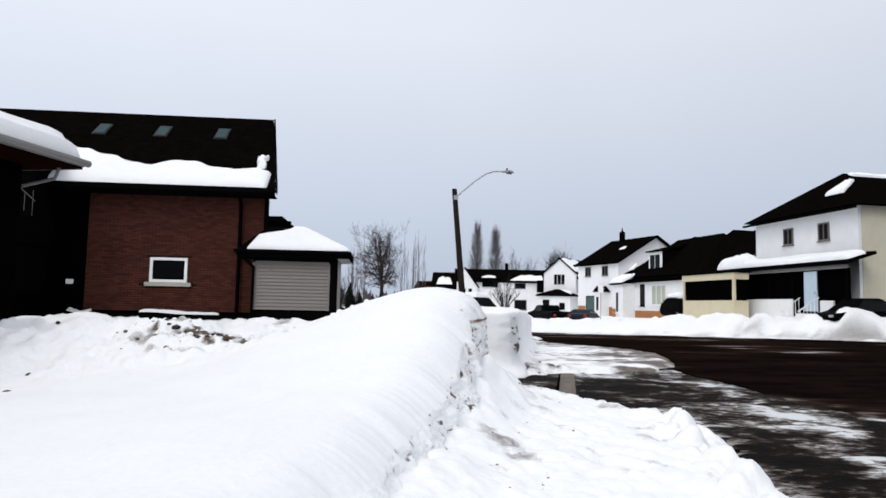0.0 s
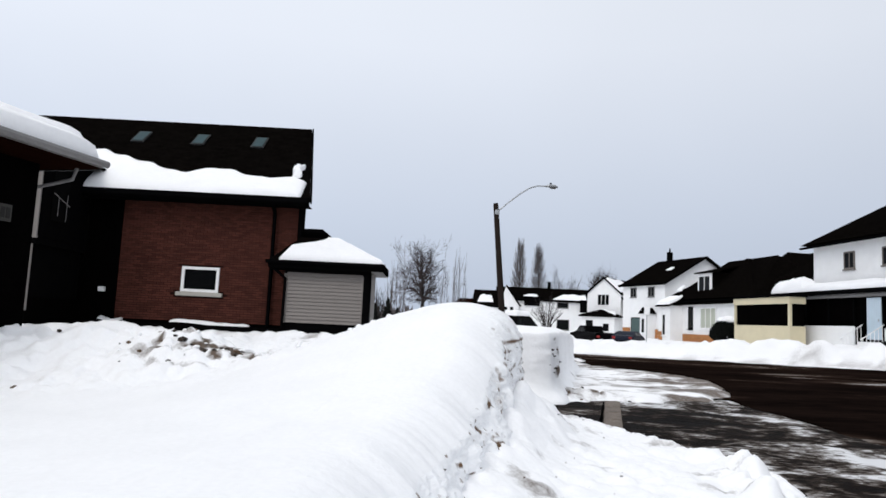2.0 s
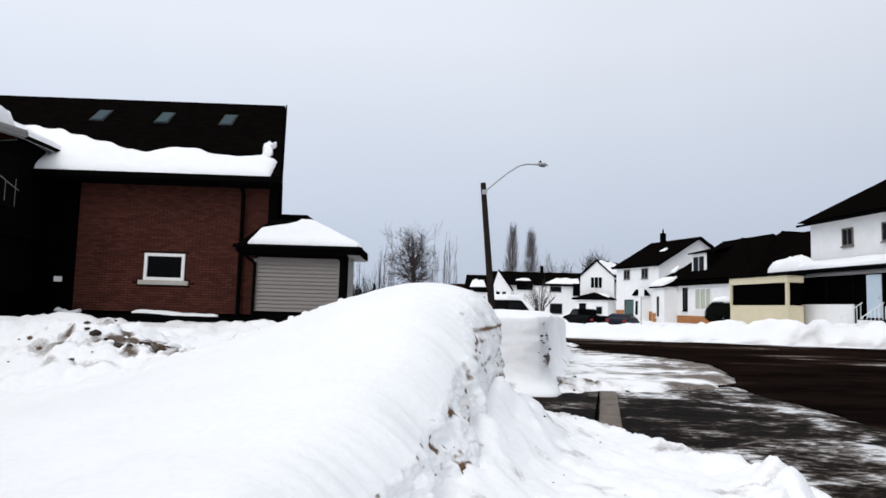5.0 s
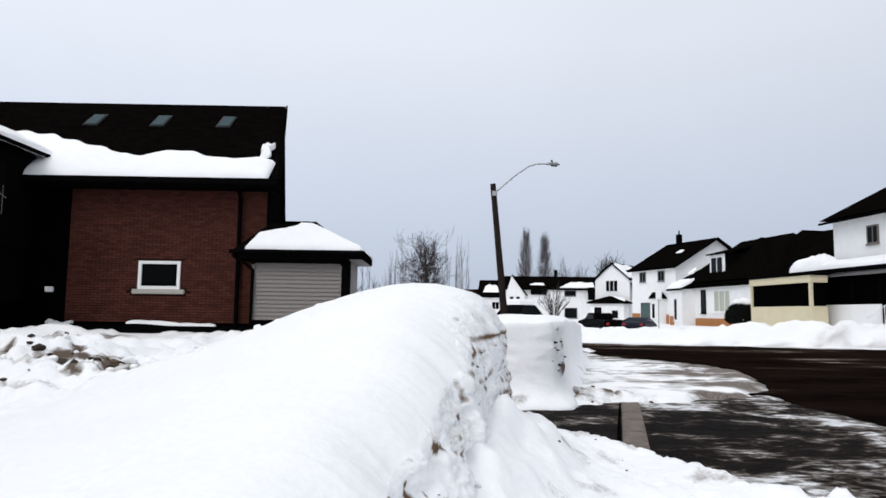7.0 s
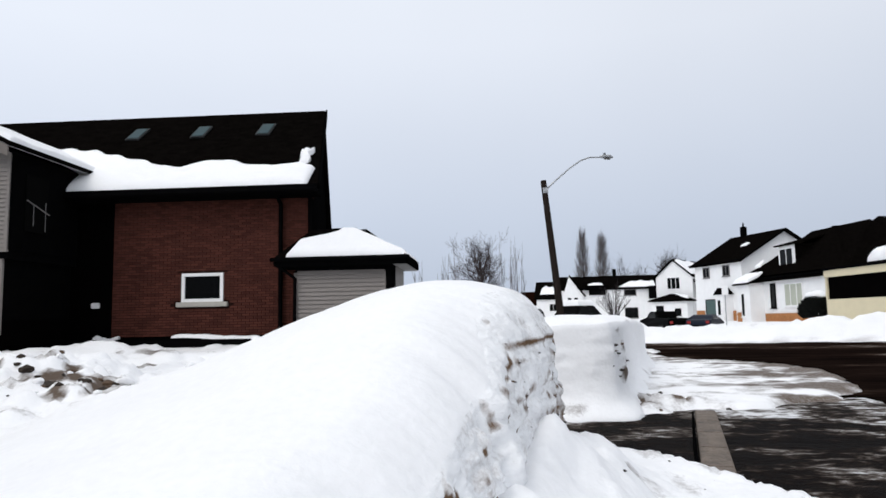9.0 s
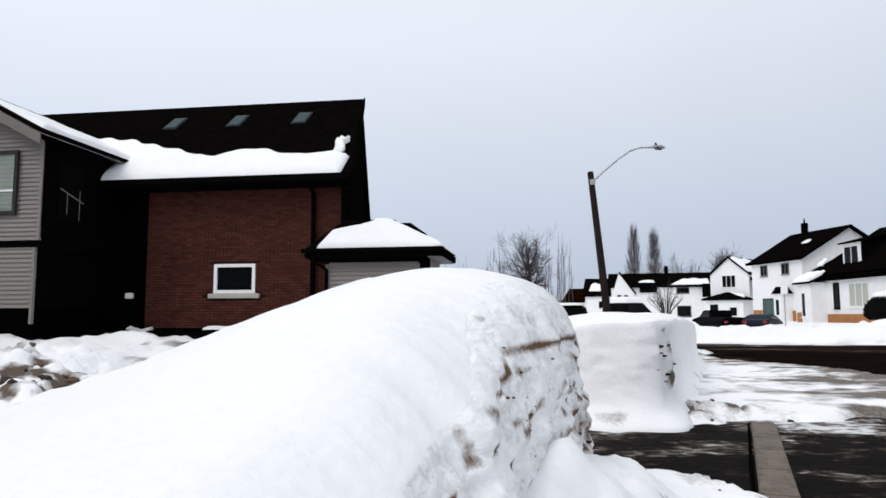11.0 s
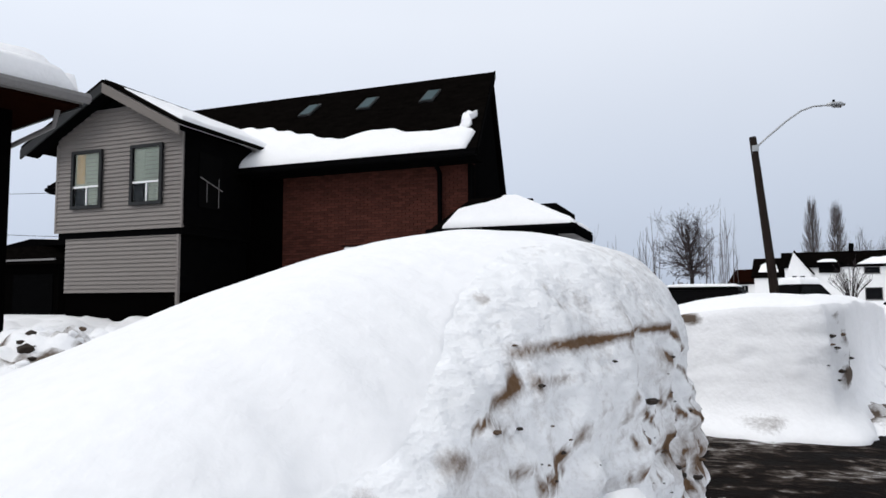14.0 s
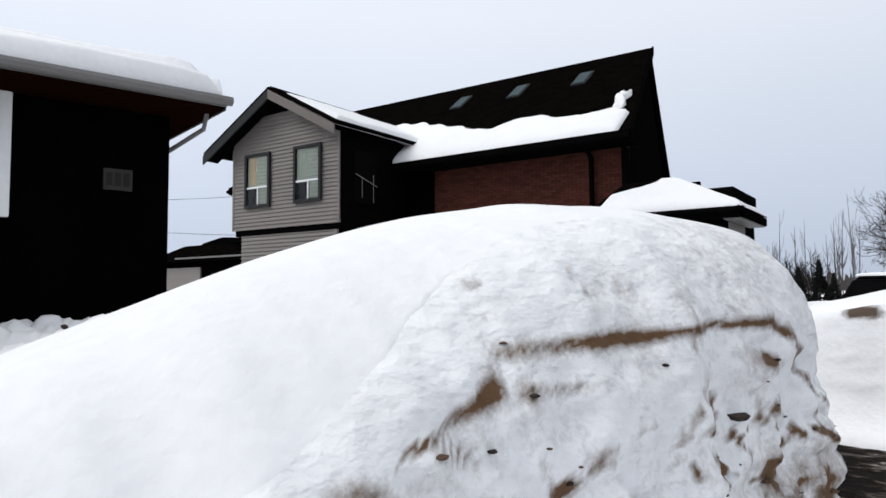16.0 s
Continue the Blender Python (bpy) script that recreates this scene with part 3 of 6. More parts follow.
def stains_near(x, y, z, u):
    warp = 0.014 * rough(u, z * 0, 0.3, 3, 71)
    grain = np.clip(0.95 + 0.55 * rough(u, z * 2, 0.12, 3, 72), 0, 1.15)
    lie = np.interp(y, [3.28, 3.62, 4.12, 4.38, 4.58, 4.69, 4.79, 4.9], [1.215, 1.23, 1.25, 1.24, 1.19, 1.10, 1.02, 0.9])
    half = np.interp(y, [3.26, 3.34, 3.45, 3.7, 3.9, 4.2, 4.45, 4.6, 4.85], [0.007, 0.012, 0.019, 0.018, 0.012, 0.011, 0.022, 0.028, 0.024])
    band = np.exp(-(((z - lie - warp) / half) ** 2)) * step(3.33, 3.39, y) * step(4.95, 4.75, y)
    fall = np.interp(y, [3.04, 3.12, 3.24, 3.33], [1.05, 1.08, 1.115, 1.155])
    slant = np.exp(-(((z - fall - 0.4 * warp) / np.interp(y, [3.06, 3.18, 3.30], [0.005, 0.012, 0.027])) ** 2)) * step(3.02, 3.09, y) * step(3.365, 3.325, y)
    mid = blot(y, z, (3.39, 1.14), (0.02, 0.02)) + 0.55 * blot(y, z, (3.49, 1.135), (0.08, 0.012))
    spots = blot(y, z, (4.36, 1.13), (0.10, 0.025), -0.15) + 0.7 * blot(y, z, (2.97, 1.03), (0.05, 0.03)) + 0.8 * blot(y, z, (3.45, 0.94), (0.05, 0.016)) + 0.7 * blot(y, z, (3.23, 0.95), (0.05, 0.014)) + 0.6 * blot(y, z, (4.47, 0.86), (0.12, 0.02), 0.2)
    pocket = blot(y, z, (4.62, 0.70), (0.28, 0.13)) * np.clip(0.62 + 1.9 * rough(u, z, 0.11, 3, 77), 0, 1.2)
    freckle = np.clip(rough(u, z, 0.05, 3, 73) - 0.17, 0, 1) * 4 * (blot(y, z, (3.95, 0.97), (0.28, 0.10)) + 0.8 * blot(y, z, (3.62, 1.36), (0.2, 0.035)))
    upright = 0.7 * np.exp(-(((y - 3.92 - 0.1 * (z - 1.28)) / 0.007) ** 2)) * step(1.17, 1.2, z) * step(1.37, 1.33, z)
    thread = 0.8 * np.exp(-(((z - 0.88 + 0.28 * (y - 4.73)) / 0.011) ** 2)) * step(4.68, 4.74, y) * step(5.1, 5.0, y)
    arc = 0.45 * np.exp(-(((z - 1.08 + 2.4 * (y - 3.08) ** 2) / 0.008) ** 2)) * step(3.05, 3.1, y) * step(3.26, 3.2, y)
    low = 0.5 * np.clip(rough(u, z, 0.16, 4, 78) - 0.10, 0, 1) * 3 * step(0.85, 0.6, z) * step(1.8, 2.6, y)
    specks = np.clip(rough(u, z, 0.09, 3, 79) - 0.3, 0, 1) * 4 * step(1.1, 0.8, z) * step(-2.5, 1.5, y)
    broad = 0.22 * np.maximum(step(3.22, 3.32, y), step(0.02, -0.05, z - fall) * step(1.5, 2.5, y)) * np.clip(1 + 1.5 * rough(u, z, 0.25, 3, 80), 0.2, 1.6) + 0.10 * blot(y, z, (4.6, 0.8), (0.5, 0.3))
    cracks = 0.7 * np.exp(-((rough(u, z * 1.6, 0.34, 3, 74) / 0.018) ** 2)) * step(0.1, 0.25, rough(u, z, 0.5, 3, 75)) * step(1.05, 0.95, z) * step(2.4, 3.2, y)
    return np.clip(0.8 * grain * (band + slant + mid + spots) + 0.6 * pocket + freckle + upright + thread + arc + low + specks + broad + cracks, 0, 1.2)


def stains_far(x, y, z, u):
    side = step(2.68, 2.9, x)
    end = side * np.clip(rough(u, z, 0.3, 4, 81) - 0.02, 0, 1) * 3.2 * step(0.35, 0.6, z) * step(10.5, 9.3, y)
    foot = 0.8 * np.clip(rough(u, z, 0.4, 4, 83) + 0.05, 0, 1) * step(0.4, 0.1, z) + 0.55 * blot(x, z, (2.15, 0.16), (0.28, 0.10))
    brow = 3.0 * np.clip(0.25 + rough(u, z, 0.2, 4, 84), 0, 1) * blot(x, z, (1.45, 1.14), (0.2, 0.06)) + 0.5 * np.clip(0.2 + rough(u, z, 0.2, 3, 86), 0, 1) * blot(x, z, (1.25, 0.75), (0.06, 0.3))
    return np.clip(end + foot + brow, 0, 1)


near_line = [(float(lip(y)), y) for y in (-7.5, -6, -5, -4, -3, -2, -1, 0, 1, 2, 2.8)] + [(1.24, 3.3), (1.38, 3.8), (1.52, 4.4), (1.55, 4.95), (1.40, 5.45), (0.95, 5.65), (0.0, 5.7), (-1.0, 5.7), (-2.2, 5.7)]
bank("snow_bank", near_line, pile, "tall ploughed snow bank with brown dirt bands in its cut face", 0.26, 0.06, 1.35, stains_near, spacing=0.02, face_rows=120)


def pile_two(x, y):
    r = x - (0.7 + 0.235 * y)
    return 1.39 - 0.25 * step(0.9, 3.0, -r) * step(9.9, 12, y) - 0.35 * step(13, 26, y) + 0.06 * rough(x, y, 1.1, 4, 85) - 0.9 * step(2.3, -1.8, x)


far_line = [(-2.2, 9.6), (-1, 9.45), (0.5, 9.3), (1.6, 9.2), (2.5, 9.1), (2.78, 9.15), (2.92, 9.5), (3.1, 10.3), (3.5, 12), (4.5, 16), (5.3, 19), (5.5, 22), (5.0, 26)]
bank("snow_bank", far_line, pile_two, "blocky white snow bank across the driveway with a dirty end", 0.10, 0.10, 1.3, stains_far, spacing=0.06, face_rows=36, top_rows=24, seed=90, gain=0.28, dome=0.0, face_mat=SNOW)


def clod(seed, size):
    bm = bmesh.new()
    bmesh.ops.create_icosphere(bm, subdivisions=1, radius=size)
    rnd = random.Random(seed)
    for v in bm.verts:
        v.co = Vector((v.co.x * rnd.uniform(0.7, 1.3), v.co.y * rnd.uniform(0.7, 1.3), v.co.z * rnd.uniform(0.5, 0.8)))
    return bm


CLODS = [finish("clod", clod(i, 0.1), BROWN_CLOD if i % 3 == 2 else ROCK) for i in range(6)]


def put_clod(i, x, y, z, size, label):
    ob = new("clod", CLODS[i % 6])
    ob.matrix_world = Matrix.Translation((x, y, z)) @ Matrix.Rotation(i * 1.7, 4, "Z") @ Matrix.Diagonal((size * 10, size * 10, size * 10, 1))
    tagged(ob, label, "clod", "dirty clods in the snow")

# ---- brick house with its gabled wing ----
EAVE_Y, EAVE_Z, RIDGE_Y, RIDGE_Z = 16.85, 4.95, 21.33, 8.33
WALL_Y, HX0, HX1 = 17.4, -17.0, -3.62
house = thing("brick_house", (-8, 21.3, 0.3), 0, "dark-roofed red brick house with a grey gabled wing", "house")
HO = Vector((8, -21.3, -0.3))


def hpart(name, bm, material, parent=None, label="", smooth=False):
    """A part of the brick house, given in the world's axes."""
    bmesh.ops.translate(bm, verts=bm.verts, vec=HO)
    return part(name, bm, material, parent or house, label, smooth)


def window_hole(x0, x1, z0, z1, wx0, wx1, wz0, wz1, y0, y1):
    """A wall in the plane y with one opening through it."""
    bm = box(x0, wx0, y0, y1, z0, z1)
    box(wx1, x1, y0, y1, z0, z1, bm)
    box(wx0, wx1, y0, y1, z0, wz0, bm)
    box(wx0, wx1, y0, y1, wz1, z1, bm)
    return bm


WX0, WX1, WZ0, WZ1 = -7.14, -6.0, 1.96, 2.73
BRICK_X0, BRICK_Z0, BRICK_Z1 = -9.08, 0.3, 4.75
brick_wall = hpart("brick_wall", window_hole(BRICK_X0, HX1, BRICK_Z0, BRICK_Z1, WX0, WX1, WZ0 - 0.02, WZ1, WALL_Y + 0.012, WALL_Y + 0.3), MORTAR, label="dark red brick side wall")
# the wall fades into shade here, put in as a near-black section
hpart("shaded_wall", box(HX0, BRICK_X0, WALL_Y - 0.006, WALL_Y + 0.3, 0.3, BRICK_Z1), DARK_CLAD_SHADE, label="left end of the side wall, its shade painted near-black")
bm = prism([(WALL_Y + 0.3, 0.3), (25.2, 0.3), (25.2, 4.9), (RIDGE_Y, RIDGE_Z - 0.4), (WALL_Y + 0.3, 4.9)], 0, HX1 - 0.3, HX1)
for v in bm.verts:
    v.co.x -= 0.2 * (v.co.y - WALL_Y - 0.3)
hpart("gable_wall", bm, BLACK_TRIM_SHADE, label="dark gable end")
hpart("back_wall", box(HX0, HX1 - 0.3, 25.0, 25.2, 0.3, 4.9), BLACK_TRIM_SHADE)
hpart("foundation", box(HX0 + 0.02, HX1 + 0.03, WALL_Y - 0.05, WALL_Y - 0.008, 0.0, 0.98), BLACK_TRIM_SHADE, label="dark foundation strip")
# roof
s_ = (RIDGE_Z - EAVE_Z) / (RIDGE_Y - EAVE_Y)
BACK_Y, BACK_Z = 25.8, RIDGE_Z - s_ * (25.8 - RIDGE_Y)
RX0_, RX1_ = HX0 - 0.3, -3.3
roof = hpart("roof", slab([(RX0_, EAVE_Y, EAVE_Z), (RX1_, EAVE_Y, EAVE_Z), (-4.2, RIDGE_Y, RIDGE_Z), (RX0_, RIDGE_Y, RIDGE_Z)], 0.16), SHINGLE, label="black shingle roof")
hpart("roof_back", slab([(-4.22, RIDGE_Y, RIDGE_Z), (-5.05, BACK_Y, BACK_Z), (RX0_, BACK_Y, BACK_Z), (RX0_, RIDGE_Y, RIDGE_Z)], 0.16), SHINGLE)
hpart("rake_board", slab([(RX1_ + 0.02, EAVE_Y, EAVE_Z - 0.18), (RX1_ + 0.02, EAVE_Y, EAVE_Z + 0.02), (-4.18, RIDGE_Y, RIDGE_Z + 0.03), (-4.18, RIDGE_Y, RIDGE_Z - 0.22)], 0.05), BLACK_TRIM_SHADE)
hpart("fascia", box(RX0_, RX1_, EAVE_Y - 0.06, EAVE_Y - 0.004, EAVE_Z - 0.24, EAVE_Z + 0.0), BLACK_TRIM_SHADE)
hpart("soffit", box(RX0_, RX1_ - 0.02, EAVE_Y, WALL_Y - 0.01, EAVE_Z - 0.26, EAVE_Z - 0.23), BLACK_TRIM_SHADE)
hpart("gutter", tube([(RX0_, EAVE_Y - 0.10, EAVE_Z - 0.15), (RX1_, EAVE_Y - 0.10, EAVE_Z - 0.15)], 0.06, 8), BLACK_TRIM_SHADE)
hpart("downpipe", tube([(-4.42, EAVE_Y - 0.08, EAVE_Z - 0.1), (-4.42, WALL_Y - 0.1, EAVE_Z - 0.45), (-4.42, WALL_Y - 0.1, 1.0)], 0.06, 8), BLACK_TRIM_SHADE, label="black downpipe")
hpart("corner_board", box(HX1 - 0.08, HX1 + 0.03, WALL_Y - 0.04, WALL_Y + 0.2, 0.9, EAVE_Z - 0.27), BLACK_TRIM_SHADE)


def on_roof(x, f, lift=0.0):
    n = Vector((0, -s_, 1)).normalized() * lift
    return Vector((x, EAVE_Y + f * (RIDGE_Y - EAVE_Y), EAVE_Z + f * (RIDGE_Z - EAVE_Z))) + n


for cx in (-9.9, -7.83, -5.76):
    sk = hpart("skylight", slab([on_roof(cx - 0.22, 0.63, 0.06), on_roof(cx + 0.22, 0.63, 0.06), on_roof(cx + 0.22, 0.79, 0.06), on_roof(cx - 0.22, 0.79, 0.06)], 0.05), GREY_TRIM, roof, "small skylight in the roof")
    hpart("pane", slab([on_roof(cx - 0.17, 0.642, 0.075), on_roof(cx + 0.17, 0.642, 0.075), on_roof(cx + 0.17, 0.778, 0.075), on_roof(cx - 0.17, 0.778, 0.075)], 0.012), SKYGLASS, sk)

# window of the brick wall


def framed(parent, x0, x1, z0, z1, y, bar, frame_mat, pane_mat, name="window", label="", rails=(), deep=0.05, add=hpart):
    """A frame of four bars round a pane in the plane y, facing -y."""
    bm = box(x0, x1, y - deep, y, z1 - bar, z1, bevel=0.006)
    box(x0, x1, y - deep, y, z0, z0 + bar, bm)
    box(x0, x0 + bar, y - deep, y, z0 + bar, z1 - bar, bm)
    box(x1 - bar, x1, y - deep, y, z0 + bar, z1 - bar, bm)
    w = add(name, bm, frame_mat, parent, label)
    add("pane", box(x0 + bar, x1 - bar, y - deep * 0.45, y - deep * 0.25, z0 + bar, z1 - bar), pane_mat, w)
    for a, b, c, d in rails:
        add("rail", box(a, b, y - deep * 0.9, y - deep * 0.5, c, d), WHITE, w)
    return w


win = framed(house, WX0, WX1, WZ0, WZ1, WALL_Y + 0.06, 0.085, WHITE, DARK_GLASS, label="small window in a white frame", deep=0.1)
# black sheet in place of the unlit room behind the pane
hpart("unlit_room_panel", box(WX0, WX1, WALL_Y + 0.32, WALL_Y + 0.34, WZ0, WZ1), UNLIT_ROOM, win)
hpart("sill", box(WX0 - 0.13, WX1 + 0.13, WALL_Y - 0.09, WALL_Y + 0.1, WZ0 - 0.13, WZ0 - 0.004, bevel=0.012), STONE, win, "pale stone sill")
hpart("lintel", box(WX0 - 0.12, WX1 + 0.12, WALL_Y - 0.012, WALL_Y + 0.05, WZ1 + 0.004, WZ1 + 0.07), MORTAR, win)
hpart("meter_box", box(-9.6, -9.4, WALL_Y - 0.12, WALL_Y - 0.006, 1.84, 1.99, bevel=0.015), WHITE, label="small white meter box")

# gabled wing
BY, BX0, BX1 = 14.7, -14.35, -10.12
WEAVE, WPEAK, WMID = 5.5, 6.78, -12.3
# near-black body: the shade on the wing's side is put into its colour
wing = hpart("wing", prism([(BX0, 3.2), (BX1, 3.2), (BX1, WEAVE + 0.05), (WMID + 0.55, WPEAK - 0.32), (WMID, WPEAK - 0.1), (WMID - 0.3, WPEAK - 0.3), (BX0, WEAVE + 0.35)], 1, BY + 0.03, WALL_Y - 0.01), BLACK_TRIM_SHADE, label="gabled wing, its shaded side coloured near-black")
hpart("lower_wall", box(BX0 + 0.32, BX1 - 0.14, BY + 0.09, WALL_Y - 0.01, 1.55, 2.98), BLACK_TRIM_SHADE, wing)
hpart("belt", box(BX0 + 0.1, BX1 - 0.02, BY + 0.04, WALL_Y - 0.01, 2.98, 3.2), BLACK_TRIM_SHADE, wing)
hpart("skirt", box(BX0 + 0.36, BX1 - 0.16, BY + 0.12, WALL_Y - 0.01, 0.2, 1.55), DARK_CLAD_SHADE, wing)
COURSE = 0.106
z = 3.14
while z < WPEAK - 0.5:
    lo = BX0 if z < WEAVE + 0.3 else BX0 + (z - WEAVE - 0.3) / (WPEAK - WEAVE - 0.4) * (WMID - BX0)
    hi = BX1 if z < WEAVE else BX1 - (z - WEAVE) / (WPEAK - WEAVE) * (BX1 - WMID)
    if hi - lo > 0.3:
        hpart("siding_board", prism([(BY + 0.03, z), (BY - 0.014, z), (BY - 0.012, z + 0.012), (BY + 0.018, z + COURSE), (BY + 0.03, z + COURSE)], 0, lo + 0.03, hi - 0.07), SIDING, wing)
    z += COURSE
z = 1.57
while z < 2.95:
    hpart("siding_board", prism([(BY + 0.09, z), (BY + 0.046, z), (BY + 0.048, z + 0.012), (BY + 0.078, z + COURSE), (BY + 0.09, z + COURSE)], 0, BX0 + 0.34, BX1 - 0.2), SIDING, wing)
    z += COURSE
hpart("corner_trim", box(BX1 - 0.07, BX1, BY - 0.015, BY + 0.06, 3.14, WEAVE), SIDING, wing)
hpart("corner_trim", box(BX1 - 0.2, BX1 - 0.13, BY + 0.045, BY + 0.12, 1.2, 2.98), SIDING, wing)
hpart("corner_trim", box(BX0, BX0 + 0.06, BY - 0.015, BY + 0.06, 3.14, WEAVE), SIDING, wing)
for wx0, wx1, pane in ((-13.75, -12.7, CURTAIN_WARM), (-11.75, -10.72, CURTAIN)):
    w = framed(wing, wx0, wx1, 3.74, 5.27, BY - 0.02, 0.085, GREY_TRIM, GLASS, "window", "double-hung window with a pale curtain", deep=0.06)
    hpart("curtain", box(wx0 + 0.1, wx1 - 0.1, BY - 0.012, BY - 0.006, 4.35, 5.2), CURTAIN, w)
    hpart("blind", box(wx0 + 0.16, wx0 + 0.45, BY - 0.018, BY - 0.014, 4.4, 5.18), pane, w)
    # black panel painting the unlit room below the curtain
    hpart("unlit_gap_panel", box(wx0 + 0.1, wx0 + 0.52, BY - 0.02, BY - 0.006, 3.83, 4.28), UNLIT_ROOM, w)
    hpart("curtain", box(wx0 + 0.56, wx1 - 0.1, BY - 0.012, BY - 0.006, 3.83, 4.28), CURTAIN, w)
    hpart("rail", box(wx0 + 0.085, wx1 - 0.085, BY - 0.06, BY - 0.022, 4.29, 4.34), WHITE, w)
    hpart("rail", box(wx0 + 0.52, wx0 + 0.56, BY - 0.058, BY - 0.024, 3.83, 4.29), WHITE, w)
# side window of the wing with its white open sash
# the pane itself is near-black, for the room's darkness
sw = hpart("side_window", box(BX1 + 0.012, BX1 + 0.03, 15.25, 16.1, 3.7, 5.1), UNLIT_ROOM, wing, "side window painted near-black like an unlit room")
hpart("rail", tube([(BX1 + 0.06, 15.25, 4.45), (BX1 + 0.06, 16.1, 4.2)], 0.014, 6), FASCIA, sw)
hpart("rail", tube([(BX1 + 0.06, 15.95, 4.5), (BX1 + 0.06, 15.95, 3.75)], 0.009, 6), FASCIA, sw)
hpart("rail", tube([(BX1 + 0.06, 15.5, 4.38), (BX1 + 0.06, 15.5, 3.85)], 0.009, 6), FASCIA, sw)
# wing roof: two slopes running back into the main roof
wsl = (WPEAK + 0.05 - (WEAVE + 0.05)) / (BX1 + 0.25 - WMID)
for sgn, x1 in ((1, BX1 + 0.28), (-1, BX0 - 0.75)):
    ez = WPEAK + 0.06 - wsl * abs(x1 - WMID)
    back_e = EAVE_Y + (ez - EAVE_Z) / s_ + 0.3
    back_r = EAVE_Y + (WPEAK + 0.06 - EAVE_Z) / s_ + 0.3
    pts = [(WMID, BY - 0.45, WPEAK + 0.06), (x1, BY - 0.45, ez), (x1, max(back_e, 17.2), ez), (WMID, back_r, WPEAK + 0.06)]
    hpart("wing_roof", slab(pts if sgn < 0 else pts[::-1], 0.1), SHINGLE, wing)
    q = [(WMID, WPEAK + 0.05), (x1, ez - 0.01), (x1, ez - 0.26), (WMID, WPEAK - 0.2)]
    hpart("barge_board", prism(q, 1, BY - 0.5, BY - 0.455), TAUPE_TRIM if sgn > 0 else GREY_TRIM, wing)
    hpart("gable_soffit", prism([(WMID, WPEAK - 0.06), (x1, ez - 0.12), (x1, ez - 0.15), (WMID, WPEAK - 0.09)], 1, BY - 0.45, BY + 0.03), BLACK_TRIM_SHADE, wing)

# enclosed porch on the gable end
PX0, PX1, PY = -3.84, -1.3, 16.6
porch = hpart("porch", box(PX0 + 0.01, PX1, PY + 0.035, 18.5, 0.4, 3.0), BLACK_TRIM_SHADE, label="small enclosed porch with grey siding")
z = 1.18
while z < 2.58:
    hpart("siding_board", prism([(PY + 0.035, z), (PY - 0.010, z), (PY - 0.008, z + 0.012), (PY + 0.022, z + COURSE), (PY + 0.035, z + COURSE)], 0, PX0 + 0.07, PX1 - 0.24), SIDING, porch)
    z += COURSE
hpart("corner_trim", box(PX0 - 0.01, PX0 + 0.065, PY - 0.01, PY + 0.05, 1.16, 2.62), SIDING, porch)
hpart("corner_trim", box(PX1 - 0.235, PX1 - 0.2, PY - 0.008, PY + 0.03, 1.16, 2.62), SIDING, porch)
hpart("corner_post", box(PX1 - 0.2, PX1 + 0.02, PY - 0.02, PY + 0.2, 0.4, 3.0), BLACK_TRIM_SHADE, porch)
hpart("side_panel", box(PX1 + 0.002, PX1 + 0.016, PY + 0.22, 18.4, 1.1, 2.76), SIDING, porch, "pale grey side wall")
EX0, EX1, EY0, EY1, EZ = -4.3, -0.88, 16.3, 18.8, 2.97
hpart("fascia", box(EX0 + 0.02, EX1 - 0.02, EY0, EY0 + 0.04, EZ - 0.2, EZ - 0.03), BLACK_TRIM_SHADE, porch)
hpart("fascia", box(EX1 - 0.06, EX1 - 0.02, EY0, EY1, EZ - 0.2, EZ - 0.03), BLACK_TRIM_SHADE, porch)
hpart("porch_soffit", box(EX0 + 0.04, PX1 + 0.02, EY0 + 0.04, EY1, EZ - 0.22, EZ - 0.2), BLACK_TRIM_SHADE, porch)
hpart("side_soffit", box(PX1 + 0.024, EX1 - 0.06, EY0 + 0.04, EY1, EZ - 0.22, EZ - 0.2), FASCIA, porch, "pale soffit under the side eave")
hpart("gutter", tube([(EX0 - 0.05, EY0 - 0.05, EZ - 0.04), (EX1 + 0.02, EY0 - 0.05, EZ - 0.04)], 0.055, 8), BLACK_TRIM_SHADE, porch)
hpart("downpipe", tube([(EX0 + 0.02, EY0, EZ - 0.1), (PX0 + 0.03, PY - 0.06, EZ - 0.5), (PX0 + 0.02, PY - 0.06, 1.0)], 0.045, 7), BLACK_TRIM_SHADE, porch)
AX, AX0, AY, AZ = -2.5, -3.5, 17.0, 3.76
bm = bmesh.new()
v = [bm.verts.new(p) for p in ((EX0, EY0, EZ), (EX1, EY0, EZ), (EX1, EY1, EZ), (EX0, EY1, EZ), (AX, AY, AZ), (AX, EY1, AZ), (AX0, AY, AZ), (AX0, EY1, AZ))]
for q in ((0, 1, 4, 6), (1, 2, 5, 4), (2, 3, 7, 5), (4, 5, 7, 6), (0, 3, 2, 1), (0, 6, 7, 3)):
    bm.faces.new([v[i] for i in q])
hpart("porch_roof", bm, SHINGLE, porch)


